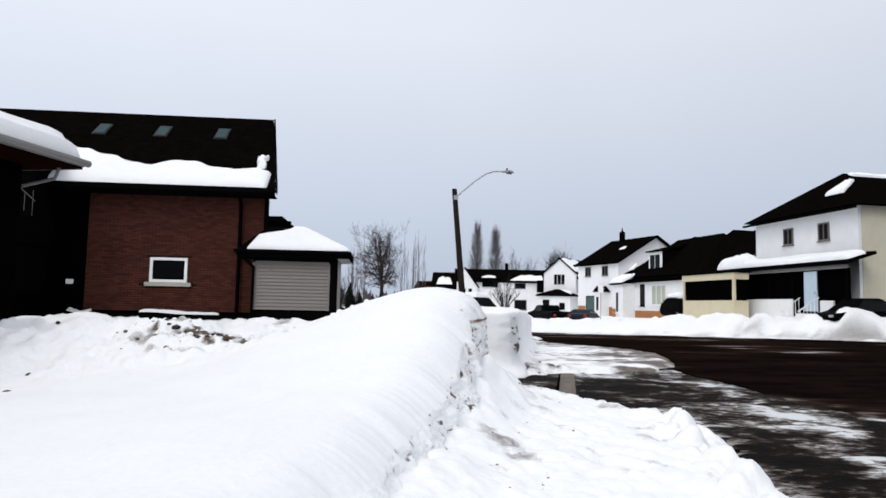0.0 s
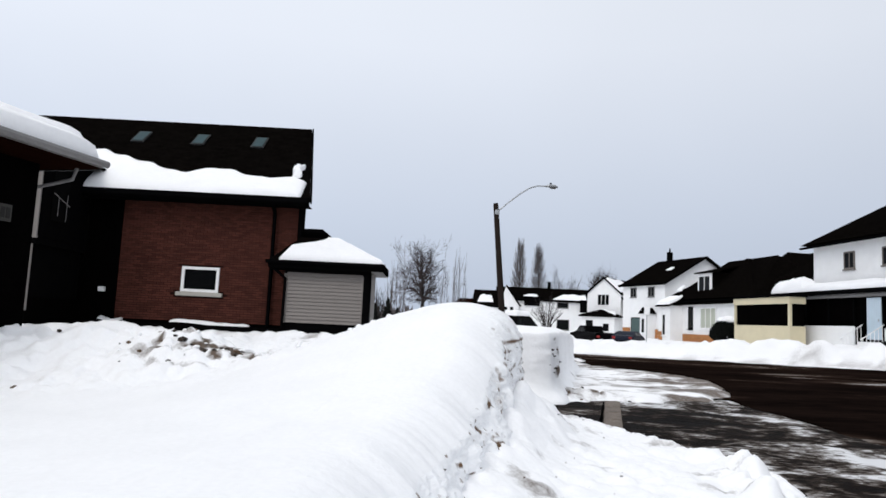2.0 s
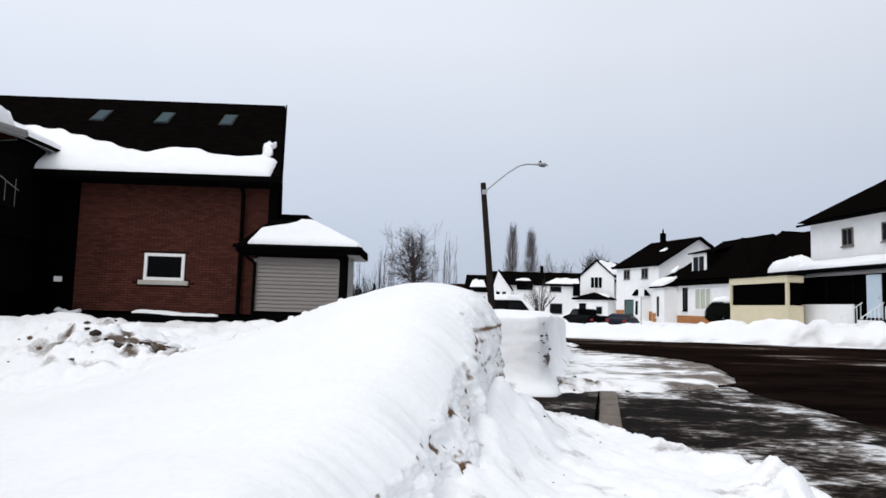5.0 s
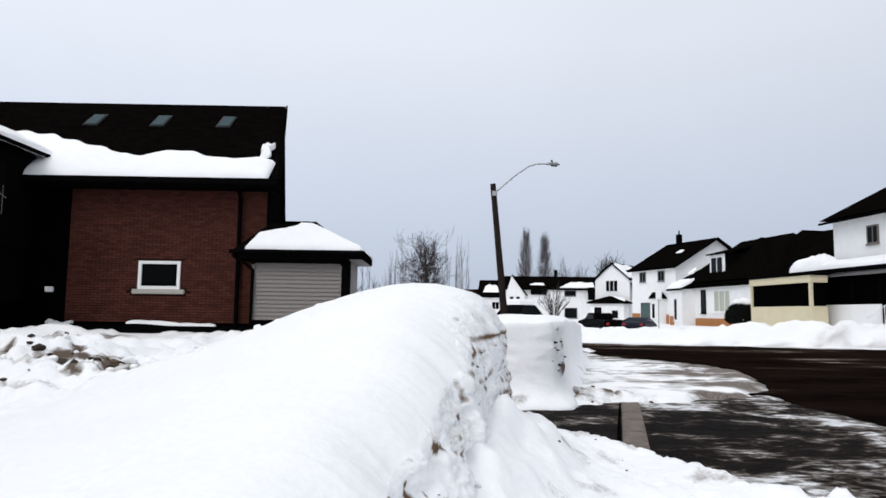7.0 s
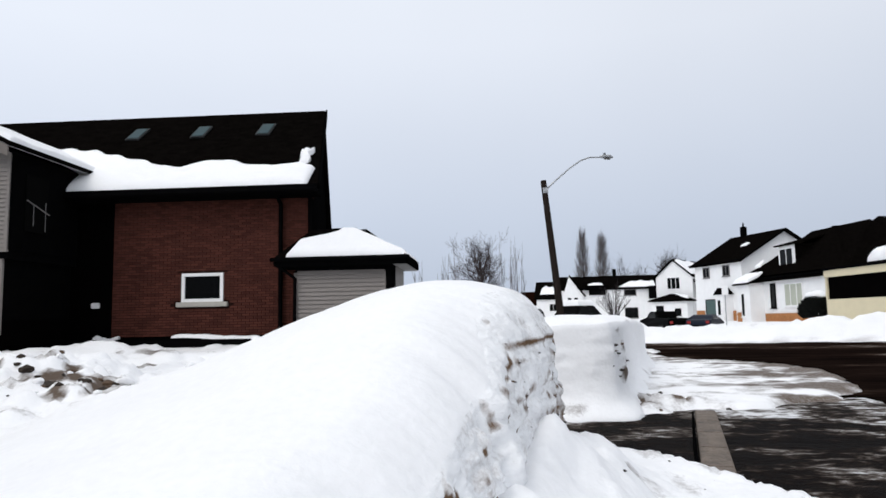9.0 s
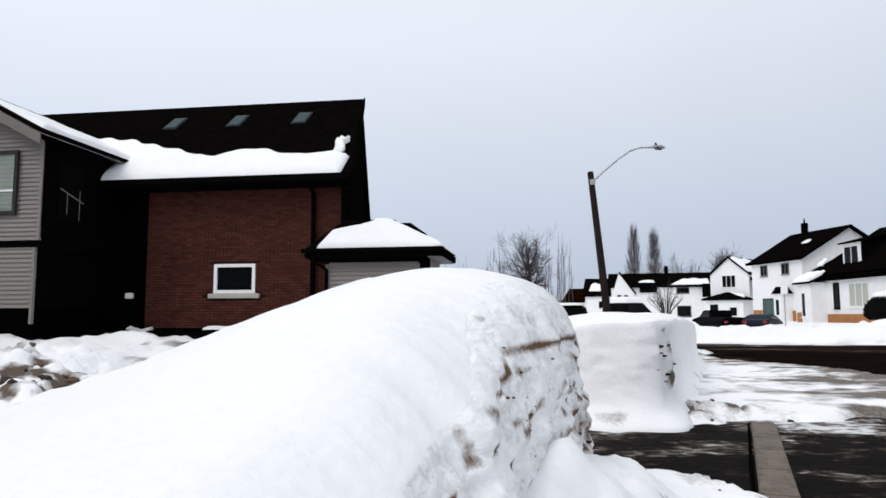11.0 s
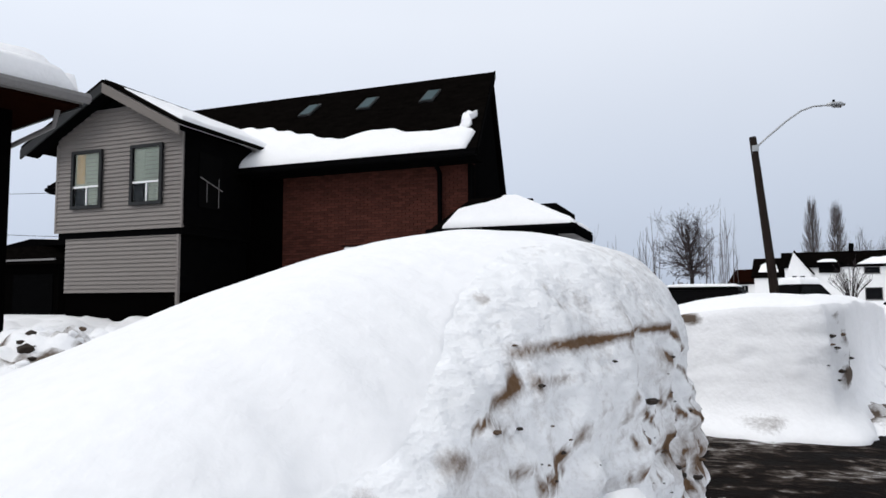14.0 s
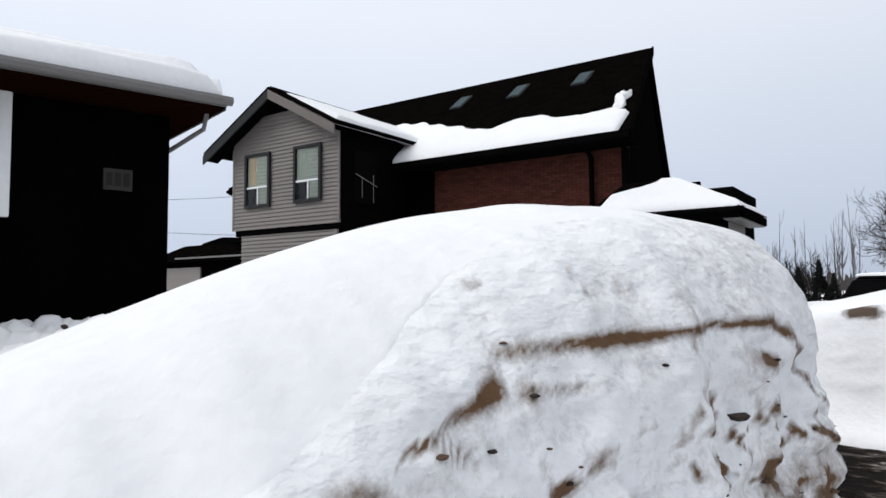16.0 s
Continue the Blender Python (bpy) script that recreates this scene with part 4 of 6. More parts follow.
def snow_cover(name, grid, thick, label, edge=0.12, seed=100):
    """Snow lying on a surface: grid(u, v) for u, v in 0..1, thick(u, v) metres, rounded off at its rim."""
    nu, nv = 90, 40
    U, V = np.meshgrid(np.linspace(0, 1, nu), np.linspace(0, 1, nv), indexing="ij")
    base = np.array([[grid(u, v) for v in V[0]] for u in U[:, 0]], float)
    rim = np.minimum(np.minimum(U, 1 - U) / edge * 2.2, np.minimum(V, 1 - V) / edge)
    t = thick(U, V) * np.sqrt(np.clip(1 - (1 - np.clip(rim, 0, 1)) ** 2, 0, 1)) + 0.004
    bm = bmesh.new()
    top = [[bm.verts.new((*base[i, j, :2], base[i, j, 2] + t[i, j])) for j in range(nv)] for i in range(nu)]
    low = [[bm.verts.new((*base[i, j, :2], base[i, j, 2] - 0.02)) if i in (0, nu - 1) or j in (0, nv - 1) else None for j in range(nv)] for i in range(nu)]
    for i in range(nu - 1):
        for j in range(nv - 1):
            bm.faces.new((top[i][j], top[i + 1][j], top[i + 1][j + 1], top[i][j + 1]))
    for i in range(nu - 1):
        for j in (0, nv - 1):
            bm.faces.new((top[i][j], top[i + 1][j], low[i + 1][j], low[i][j]))
    for j in range(nv - 1):
        for i in (0, nu - 1):
            bm.faces.new((top[i][j], top[i][j + 1], low[i][j + 1], low[i][j]))
    return solo(name, bm, ROOF_SNOW, label, "snow", smooth=True)


def main_edge(u):
    x = -12.3 + u * 8.72
    f = np.interp(x, [-12.3, -11.3, -10.4, -9.6, -8.6, -8.0, -7.4, -6.6, -5.9, -5.2, -4.6, -4.3, -4.0, -3.58], [0.66, 0.62, 0.57, 0.50, 0.42, 0.34, 0.34, 0.41, 0.38, 0.32, 0.30, 0.32, 0.34, 0.3])
    return x, f - 0.12 + 0.012 * math.sin(x * 7)


def main_snow(u, v):
    x, f = main_edge(u)
    return on_roof(x, -0.01 + v * (f + 0.01), 0.0)


snow_cover("roof_snow", main_snow, lambda U, V: 0.17 + 0.07 * rough(U * 9, V * 2, 0.6, 3, 101), "thick melting snow along the lower roof", 0.16)
snow_cover("roof_snow", lambda u, v: on_roof(-4.12 + 0.26 * u + 0.05 * math.sin(9 * v), 0.24 + 0.15 * v, 0), lambda U, V: 0.16 + 0.1 * rough(U, V * 3, 0.6, 3, 103), "small upright clump of snow at the roof edge", 0.4)


def wing_snow(u, v):
    x = WMID + 0.12 + u * (BX1 + 0.25 - WMID - 0.12)
    zz = WPEAK + 0.06 - wsl * (x - WMID)
    return (x, BY - 0.4 + v * (EAVE_Y + (zz - EAVE_Z) / s_ + 0.55 - BY + 0.4), zz)


snow_cover("roof_snow", wing_snow, lambda U, V: 0.10 + 0.13 * U + 0.05 * rough(U * 3, V * 3, 0.7, 3, 105), "snow sliding off the wing roof", 0.08)


def porch_snow(u, v):
    f = v * (0.5 + 0.5 * min(1, u * 1.25))
    y = EY0 + 0.02 + f * (AY - EY0)
    x0, x1 = EX0 + 0.3 + f * 0.5, EX1 - 0.06 - f * (EX1 - AX) * 0.97
    return (x0 + u * (x1 - x0), y, EZ + f * (AZ - EZ))


snow_cover("porch_snow", porch_snow, lambda U, V: 0.17 + 0.03 * rough(U * 4, V * 3, 0.8, 3, 107) - 0.08 * U, "smooth snow cap on the porch roof", 0.16)


def porch_snow_side(u, v):
    x = EX1 - 0.05 - v * (EX1 - AX) * 0.96
    f = (EX1 - x) / (EX1 - AX)
    y0 = EY0 + f * (AY - EY0)
    return (x, y0 + u * (EY1 - y0), EZ + f * (AZ - EZ))


snow_cover("porch_snow", porch_snow_side, lambda U, V: 0.10 + 0.03 * rough(U * 4, V * 3, 0.8, 3, 109), "smooth snow cap on the porch roof", 0.12)

# thin snow lying on the ledge of the foundation
for x0, x1, seed in ((-7.35, -4.95, 1), (-9.5, -8.8, 2)):
    snow_cover("ledge_snow", lambda u, v: (x0 + u * (x1 - x0), WALL_Y - 0.16 + 0.14 * v, 1.0 + 0.04 * math.sin(5 * u + seed)), lambda U, V: 0.07 + 0.05 * rough(U * 5, V, 0.7, 3, 115 + seed), "thin ridge of snow on the foundation ledge", 0.2)
hpart("foundation_ledge", box(BRICK_X0 - 0.5, HX1 - 0.3, WALL_Y - 0.17, WALL_Y - 0.052, 0.3, 0.97), BLACK_TRIM_SHADE, label="dark foundation ledge")

# ---- dark house beside the path ----
# local axes: x along the street wall, -y outwards to the street
dh = thing("dark_house", (-4.98, 7.38, 0.3), -75.0 + 180, "single-storey dark house with a low snow-covered roof", "house")
# its own axes: +x runs back along the street from the eave corner, y inwards
GZ = 3.62 - 0.3
dh.matrix_world = Matrix.Translation((-4.98, 7.38, 0.3)) @ Matrix(((-0.259, -0.966, 0, 0), (-0.966, 0.259, 0, 0), (0, 0, -1, 0), (0, 0, 0, 1))) @ Matrix.Diagonal((1, 1, -1, 1))
OV = 0.82
OE = 0.42
part("street_wall", box(OE, 14, OV, OV + 0.25, -0.3, GZ - 0.02), DARK_CLAD_SHADE, dh, "near-black street wall")
part("end_wall", box(OE, OE + 0.25, OV + 0.25, 9, -0.3, GZ - 0.02), DARK_CLAD_SHADE, dh)
part("back_wall", box(13.75, 14, OV + 0.25, 9, -0.3, GZ - 0.02), DARK_CLAD_SHADE, dh)
part("rear_wall", box(OV + 0.25, 13.75, 8.75, 9, -0.3, GZ - 0.02), DARK_CLAD_SHADE, dh)
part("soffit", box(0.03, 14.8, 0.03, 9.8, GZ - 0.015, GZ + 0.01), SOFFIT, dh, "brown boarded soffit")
part("fascia", box(0, 14.8, 0, 0.03, GZ + 0.01, GZ + 0.13), FASCIA, dh, "pale metal gutter and fascia")
part("end_fascia", box(0, 0.03, 0.03, 9.8, GZ - 0.03, GZ + 0.13), GREY_TRIM, dh, "dark end fascia")
part("gutter", tube([(-0.04, -0.05, GZ + 0.07), (14.8, -0.05, GZ + 0.07)], 0.06, 8), FASCIA, dh)
bm = bmesh.new()
v = [bm.verts.new(p) for p in ((0, 0, GZ + 0.13), (14.8, 0, GZ + 0.13), (14.8, 9.8, GZ + 0.13), (0, 9.8, GZ + 0.13), (4.9, 4.9, GZ + 1.75), (9.9, 4.9, GZ + 1.75))]
for q in ((0, 1, 5, 4), (1, 2, 5), (2, 3, 4, 5), (3, 0, 4), (0, 3, 2, 1)):
    bm.faces.new([v[i] for i in q])
part("roof", bm, SHINGLE, dh)
part("downpipe", tube([(0.1, 0.4, GZ), (0.12, 0.45, GZ - 0.2), (OE - 0.06, OV + 0.3, GZ - 0.42), (OE - 0.06, OV + 0.3, GZ - 0.6)], 0.03, 8), FASCIA, dh, "pale downpipe with an elbow")
w = part("window", box(2.14, 4.1, OV - 0.05, OV - 0.004, 1.9, 3.3, bevel=0.01), WHITE, dh, "white-framed window")
part("pane", box(2.27, 3.97, OV - 0.07, OV - 0.052, 2.02, 3.18), DARK_GLASS, w)
plate = part("number_plate", box(0.86, 1.19, OV - 0.03, OV - 0.004, 2.3, 2.56, bevel=0.004), SIGN_PLATE, dh, "weathered plate with three dark bars")
for i in range(3):
    part("bar", box(0.895 + 0.098 * i, 0.965 + 0.098 * i, OV - 0.036, OV - 0.031, 2.35, 2.51), SIGN_BAR, plate)


def dh_snow(u, v):
    x = 0.05 + u * 14.6
    lim = min(4.6, 0.4 + x * 0.98)
    y = 0.03 + v * lim
    return dh.matrix_world @ Vector((x, y, GZ + 0.13 + y * 1.62 / 4.9))


def dh_snow_end(u, v):
    y = 0.05 + u * 9.5
    x = 0.03 + v * min(4.6, 0.3 + min(y, 9.8 - y) * 0.98)
    return dh.matrix_world @ Vector((x, y, GZ + 0.13 + x * 1.62 / 4.9))


snow_cover("roof_snow", dh_snow, lambda U, V: 0.25 + 0.07 * rough(U * 14, V * 3, 0.8, 3, 111), "deep layered snow on the dark house roof", 0.05)
snow_cover("roof_snow", dh_snow_end, lambda U, V: 0.25 + 0.07 * rough(U * 9, V * 3, 0.8, 3, 113), "deep layered snow on the dark house roof", 0.05)

# ---- street lamp ----
lamp = thing("street_lamp", (4.06, 27.9, 0.0), 0, "leaning dark wooden pole with a galvanised lamp arm", "street lamp")
part("pole", tube([(0, 0, -0.2), (-0.22, 0, 2.5), (-0.64, 0, 7.02)], [0.17, 0.15, 0.12], 12), POLE_WOOD, lamp, "dark weathered wooden pole", smooth=True)
part("pole_cap", tube([(-0.64, 0, 7.02), (-0.645, 0, 7.06)], [0.125, 0.11], 12), POLE_WOOD, lamp)
arm = [(-0.60, 0.0, 6.62), (-0.15, 0.15, 7.05), (0.5, 0.36, 7.62), (1.0, 0.53, 7.98), (1.4, 0.66, 8.13), (1.8, 0.8, 8.16), (2.0, 0.86, 8.16)]
part("arm", tube(arm, 0.032, 8), GALV, lamp, "curved galvanised arm", smooth=True)
part("bracket", box(-0.68, -0.46, -0.13, 0.05, 6.52, 6.74, bevel=0.01), GALV, lamp)
head = part("lamp_head", tube([(1.85, 0.82, 8.17), (2.0, 0.87, 8.2), (2.3, 0.97, 8.21), (2.45, 1.02, 8.18)], [0.05, 0.085, 0.085, 0.04], 10), GALV, lamp, "cobra-head luminaire", smooth=True)
part("lens", tube([(2.05, 0.885, 8.12), (2.32, 0.975, 8.12)], 0.05, 8), FASCIA, head)
part("photocell", tube([(2.08, 0.9, 8.25), (2.08, 0.9, 8.36)], 0.045, 8), BLACK_TRIM_SHADE, head)


# ---- houses across the road ----
def far_house(name, label, loc, turn, length, width, base, eave, ridge, wall, roof, ridge_axis="y", hip=0.0, over=0.45):
    """A house in its own axes: front in the plane x = 0 facing -x, from y = 0 to its length. Returns the Empty."""
    h = thing(name, (loc[0], loc[1], base), turn, label, "house", "houses across the road")
    e, r, L, W, o = eave - base, ridge - base, length, width, over
    part("front_wall", box(0, 0.2, 0, L, -1.0, e), wall, h)
    if ridge_axis == "y":
        out = [(0.2, -1.0), (W, -1.0), (W, e), (W / 2, r - 0.12), (0.2, e)]
        k = (r - e) / (W / 2)
        if hip > 1:
            out = [(0.2, -1.0), (W, -1.0), (W, e), (0.2, e)]
            part("roof_end", slab([(-o, -o, e - k * o), (W + o, -o, e - k * o), (W / 2, -o + hip, r)], 0.18), roof, h)
            part("roof_end", slab([(W + o, L + o, e - k * o), (-o, L + o, e - k * o), (W / 2, L + o - hip, r)], 0.18), roof, h)
        part("end_wall", prism(out, 1, 0.0, 0.2), wall, h)
        part("end_wall", prism(out, 1, L - 0.2, L), wall, h)
        part("roof", slab([(-o, L + o, e - k * o), (-o, -o, e - k * o), (W / 2, -o + hip, r), (W / 2, L + o - hip, r)], 0.18), roof, h, smooth=False)
        part("roof_back", slab([(W + o, -o, e - k * o), (W + o, L + o, e - k * o), (W / 2, L + o - hip, r), (W / 2, -o + hip, r)], 0.18), roof, h)
    if ridge_axis == "y" and hip <= 1:
        part("rake", slab([(-o, -o - 0.02, e - k * o - 0.2), (W / 2, -o - 0.02, r - 0.2), (W / 2, -o - 0.02, r + 0.02), (-o, -o - 0.02, e - k * o + 0.02)], 0.04), BLACK_TRIM_SHADE, h)
        part("rake", slab([(W / 2, -o - 0.02, r - 0.2), (W + o, -o - 0.02, e - k * o - 0.2), (W + o, -o - 0.02, e - k * o + 0.02), (W / 2, -o - 0.02, r + 0.02)], 0.04), BLACK_TRIM_SHADE, h)
    else:
        part("end_wall", box(0.2, W, 0, 0.2, -1.0, e), wall, h)
        part("end_wall", box(0.2, W, L - 0.2, L, -1.0, e), wall, h)
        bm = bmesh.new()
        v = [bm.verts.new(p) for p in ((-o, -o, e), (W + o, -o, e), (W + o, L + o, e), (-o, L + o, e), (hip, L / 2, r), (W - hip, L / 2, r))]
        for q in ((0, 1, 5, 4), (1, 2, 5), (2, 3, 4, 5), (3, 0, 4), (0, 3, 2, 1)):
            bm.faces.new([v[i] for i in q])
        part("roof", bm, roof, h)
    part("back_wall", box(W - 0.2, W, 0.2, L - 0.2, -1.0, e), wall, h)
    part("gutter", box(-o - 0.06, -o + 0.03, -o, L + o, e - 0.28, e - 0.14), BLACK_TRIM_SHADE, h)
    return h


def front_window(h, y0, y1, z0, z1, x=0.0, frame_mat=WHITE, pane=DARK_GLASS, bars=1, label="", name="window"):
    """A window in a front wall, in the house's own axes (z above its base)."""
    b = 0.09
    bm = box(x - 0.07, x - 0.004, y0, y1, z1 - b, z1)
    box(x - 0.07, x - 0.004, y0, y1, z0, z0 + b, bm)
    box(x - 0.07, x - 0.004, y0, y0 + b, z0 + b, z1 - b, bm)
    box(x - 0.07, x - 0.004, y1 - b, y1, z0 + b, z1 - b, bm)
    w = part(name, bm, frame_mat, h, label)
    for i in range(bars):
        c = y0 + (i + 1) * (y1 - y0) / (bars + 1)
        part("mullion", box(x - 0.06, x - 0.02, c - 0.03, c + 0.03, z0 + b, z1 - b), frame_mat, w)
    part("pane", box(x - 0.03, x - 0.006, y0 + b, y1 - b, z0 + b, z1 - b), pane, w)
    part("window_sill", box(x - 0.14, x - 0.004, y0 - 0.05, y1 + 0.05, z0 - 0.08, z0 - 0.004), frame_mat, w)
    return w


def end_window(h, x0, x1, z0, z1, y=0.0, frame_mat=WHITE, pane=DARK_GLASS, name="window", label="", bars=1):
    b = 0.09
    bm = box(x0, x1, y - 0.07, y - 0.004, z1 - b, z1)
    box(x0, x1, y - 0.07, y - 0.004, z0, z0 + b, bm)
    box(x0, x0 + b, y - 0.07, y - 0.004, z0 + b, z1 - b, bm)
    box(x1 - b, x1, y - 0.07, y - 0.004, z0 + b, z1 - b, bm)
    w = part(name, bm, frame_mat, h, label)
    for i in range(bars):
        c = x0 + (i + 1) * (x1 - x0) / (bars + 1)
        part("mullion", box(c - 0.03, c + 0.03, y - 0.06, y - 0.02, z0 + b, z1 - b), frame_mat, w)
    part("pane", box(x0 + b, x1 - b, y - 0.03, y - 0.006, z0 + b, z1 - b), pane, w)
    return w


def patch(h, name, corners, thick, label, seed, edge=0.14):
    """Snow on a roof face of a house, over four corners in the house's axes."""
    c = [h.matrix_world @ Vector(p) for p in corners]

    def grid(u, v):
        a, b = c[0].lerp(c[1], u), c[3].lerp(c[2], u)
        f = v * (0.86 + 0.14 * math.sin(u * 9 + seed) * math.cos(u * 4 + seed))
        return a.lerp(b, f)

    return snow_cover(name, grid, lambda U, V: thick + 0.3 * thick * rough(U * 5, V * 3, 0.7, 3, seed), label, edge)


# white two-storey house with a deep porch
h1 = far_house("white_house", "white two-storey house with a dark hipped roof", (28.2, 33.5), 4.5, 9.9, 12.0, 0.6, 7.95, 10.95, WHITE, SHINGLE, "x", 3.2, 0.6)
part("side_cladding", box(0.21, 12, -0.03, -0.004, -0.5, 7.3), PALE_CREAM, h1, "pale cream side wall")
for y0, y1 in ((5.75, 6.75), (2.35, 3.35)):
    front_window(h1, y0, y1, 5.45, 6.6, frame_mat=TAUPE_TRIM, label="small two-pane upstairs window")
part("porch_deck", box(-1.3, -0.004, -0.9, 11.4, -0.6, 0.6), DARK_CLAD_SHADE, h1)
pr = part("porch_roof", slab([(-1.8, 12.4, 3.95), (-1.8, -1.3, 3.95), (-0.01, -1.3, 4.5), (-0.01, 12.4, 4.5)], 0.2), SHINGLE, h1, "low porch roof")
part("porch_fascia", box(-1.84, -1.79, -1.3, 12.4, 3.68, 3.93), BLACK_TRIM_SHADE, pr)
part("porch_trim", box(-1.7, -1.64, -1.1, 12.0, 3.46, 3.68), FASCIA, pr)
part("porch_screen", box(-1.4, -1.32, -0.85, 11.3, 0.61, 3.5), DARK_CLAD_SHADE, h1, "dark screened porch")
for i in range(6):
    part("porch_post", box(-1.52, -1.41, -0.8 + i * 2.35, -0.66 + i * 2.35, 0.5, 3.5), BLACK_TRIM_SHADE, h1)
part("porch_wall", box(-2.05, -1.93, 3.3, 10.6, -0.6, 1.7), WHITE, h1, "low white porch wall")
part("porch_wall", box(-1.65, -1.53, 0.2, 1.3, -0.6, 1.6), WHITE, h1, "low white porch wall")
d = part("front_door", box(-1.6, -1.54, 1.6, 2.75, 0.95, 3.4, bevel=0.01), DOOR_BLUE, h1, "pale blue front door")
part("door_handle", tube([(-1.65, 1.75, 2.0), (-1.65, 1.75, 2.15)], 0.03, 6), GALV, d)
for i in range(5):
    part("stair_step", box(-2.0 - 0.3 * i, -1.66 - 0.3 * i, 1.4, 3.0, -0.6, 0.8 - 0.19 * i), WHITE, h1)
for yy in (1.35, 3.05):
    part("stair_rail", tube([(-1.65, yy, 1.8), (-3.1, yy, 0.9)], 0.03, 6), WHITE, h1)
    for i in range(6):
        part("baluster", tube([(-1.75 - 0.24 * i, yy, 0.0), (-1.75 - 0.24 * i, yy, 1.74 - 0.15 * i)], 0.02, 5), WHITE, h1)
patch(h1, "porch_snow", [(-1.75, 12.2, 3.98), (-1.75, -1.2, 3.98), (-0.25, -1.2, 4.42), (-0.25, 12.2, 4.42)], 0.3, "snow on the porch roof", 201)
patch(h1, "porch_snow", [(-1.7, 12.3, 4.0), (-1.7, 8.8, 4.0), (-0.1, 8.8, 4.5), (-0.1, 12.3, 4.5)], 0.8, "deep drift on the porch roof", 203, 0.6)
patch(h1, "roof_snow", [(0.8, 3.7, 8.46), (0.8, 2.0, 8.46), (2.1, 2.5, 9.47), (2.1, 3.1, 9.47)], 0.22, "small patch of snow on the roof", 205)
patch(h1, "roof_snow", [(3.5, 4.5, 10.1), (8.6, 4.3, 10.0), (8.6, 4.95, 10.34), (3.5, 4.95, 10.34)], 0.16, "snow near the ridge", 207)

# house with a cream flat-roofed porch
h2 = far_house("dark_roofed_house", "low house under a wide dark roof", (28.2, 45.0), 6, 8.5, 9.0, 0.6, 4.4, 7.6, PALE_CREAM, SHINGLE, "y", 3.0)
part("cream_porch", box(-4.8, -3.7, -4.5, 2.0, -0.6, 1.6), CREAM, h2, "cream porch with dark screens")
part("porch_beam", box(-4.85, -3.7, -4.55, 2.05, 3.05, 3.5), CREAM, h2)
part("porch_room", box(-3.69, -0.004, -2.2, 1.9, -0.6, 3.3), DARK_CLAD_SHADE, h2)
part("porch_screen", box(-4.7, -3.75, -4.4, 1.9, 1.604, 3.046), DARK_CLAD_SHADE, h2)
for yy in (-4.5, 1.82):
    part("porch_post", box(-4.82, -4.64, yy, yy + 0.18, 1.604, 3.046), CREAM, h2)
part("flat_roof", box(-4.95, -3.6, -4.65, 2.15, 3.505, 3.65), BLACK_TRIM_SHADE, h2)

# low white house with a dormer
h3 = far_house("dormer_house", "white cottage with a dark roof and a dormer", (26.56, 50.04), 8, 14.5, 9.0, 0.6, 4.6, 8.5, WHITE, SHINGLE, "y", 4.0)
dm = part("dormer", box(0.6, 3.4, 7.3, 9.7, 4.0, 6.45), SHINGLE, h3, "dormer with dark cheeks")
part("dormer_front", box(0.56, 0.596, 7.3, 9.7, 4.3, 6.4), WHITE, dm, "white dormer front")
part("dormer_roof", slab([(0.3, 9.95, 6.5), (0.3, 7.05, 6.5), (3.6, 7.05, 7.3), (3.6, 9.95, 7.3)], 0.12), SHINGLE, dm)
front_window(h3, 7.5, 9.5, 4.6, 6.2, 0.555, label="dormer window", bars=1)
ent = part("entry", box(-1.3, -0.004, 11.4, 13.6, -0.8, 3.4), WHITE, h3, "small white entry")
part("entry_roof", slab([(-1.6, 13.9, 3.4), (-1.6, 11.1, 3.4), (0.3, 11.1, 4.3), (0.3, 13.9, 4.3)], 0.12), SHINGLE, ent)
front_window(h3, 12.2, 12.9, 0.5, 2.6, -1.3, pane=DARK_GLASS, name="front_door", label="white storm door", bars=0)
front_window(h3, 9.5, 10.3, 1.2, 3.3, label="tall dark window", bars=0, frame_mat=BLACK_TRIM_SHADE)
front_window(h3, 5.6, 8.2, 1.3, 3.2, label="wide front window with pale curtains", bars=2, pane=CURTAIN)
part("brick_base", box(-0.12, -0.004, 4.3, 11.2, -0.8, 0.75), ORANGE, h3, "orange brick base")
part("brick_base", box(-1.4, -1.304, 12.95, 13.6, -0.8, 0.9), ORANGE, h3, "orange brick base")
patch(h3, "roof_snow", [(-1.5, 13.8, 3.5), (-1.5, 11.2, 3.5), (0.2, 11.2, 4.3), (0.2, 13.8, 4.3)], 0.3, "snow on the entry roof", 211)
patch(h3, "roof_snow", [(0.5, 13.6, 4.9), (0.5, 12.6, 4.9), (1.2, 12.8, 5.5), (1.2, 13.4, 5.5)], 0.15, "small snow patch on the roof", 213)

# white gabled two-storey house
h4 = far_house("gabled_house", "white two-storey gabled house with a chimney", (26.6, 70.9), 16.7, 8.2, 10.4, 0.6, 7.05, 10.15, WHITE, SHINGLE, "y")
for y0 in (1.9, 5.4):
    front_window(h4, y0, y0 + 1.2, 4.75, 5.9, label="upstairs window", bars=1, frame_mat=FASCIA)
front_window(h4, 4.4, 6.4, 0.3, 2.4, pane=DOOR_GREEN, name="garage_door", label="grey-green door", bars=0, frame_mat=BLACK_TRIM_SHADE)
part("brick_base", box(-0.1, -0.004, 6.6, 8.1, -0.8, 1.2), ORANGE, h4, "orange brick base")
part("brick_base", box(-0.1, -0.004, 1.2, 3.9, -0.8, 1.1), ORANGE, h4, "orange brick base")
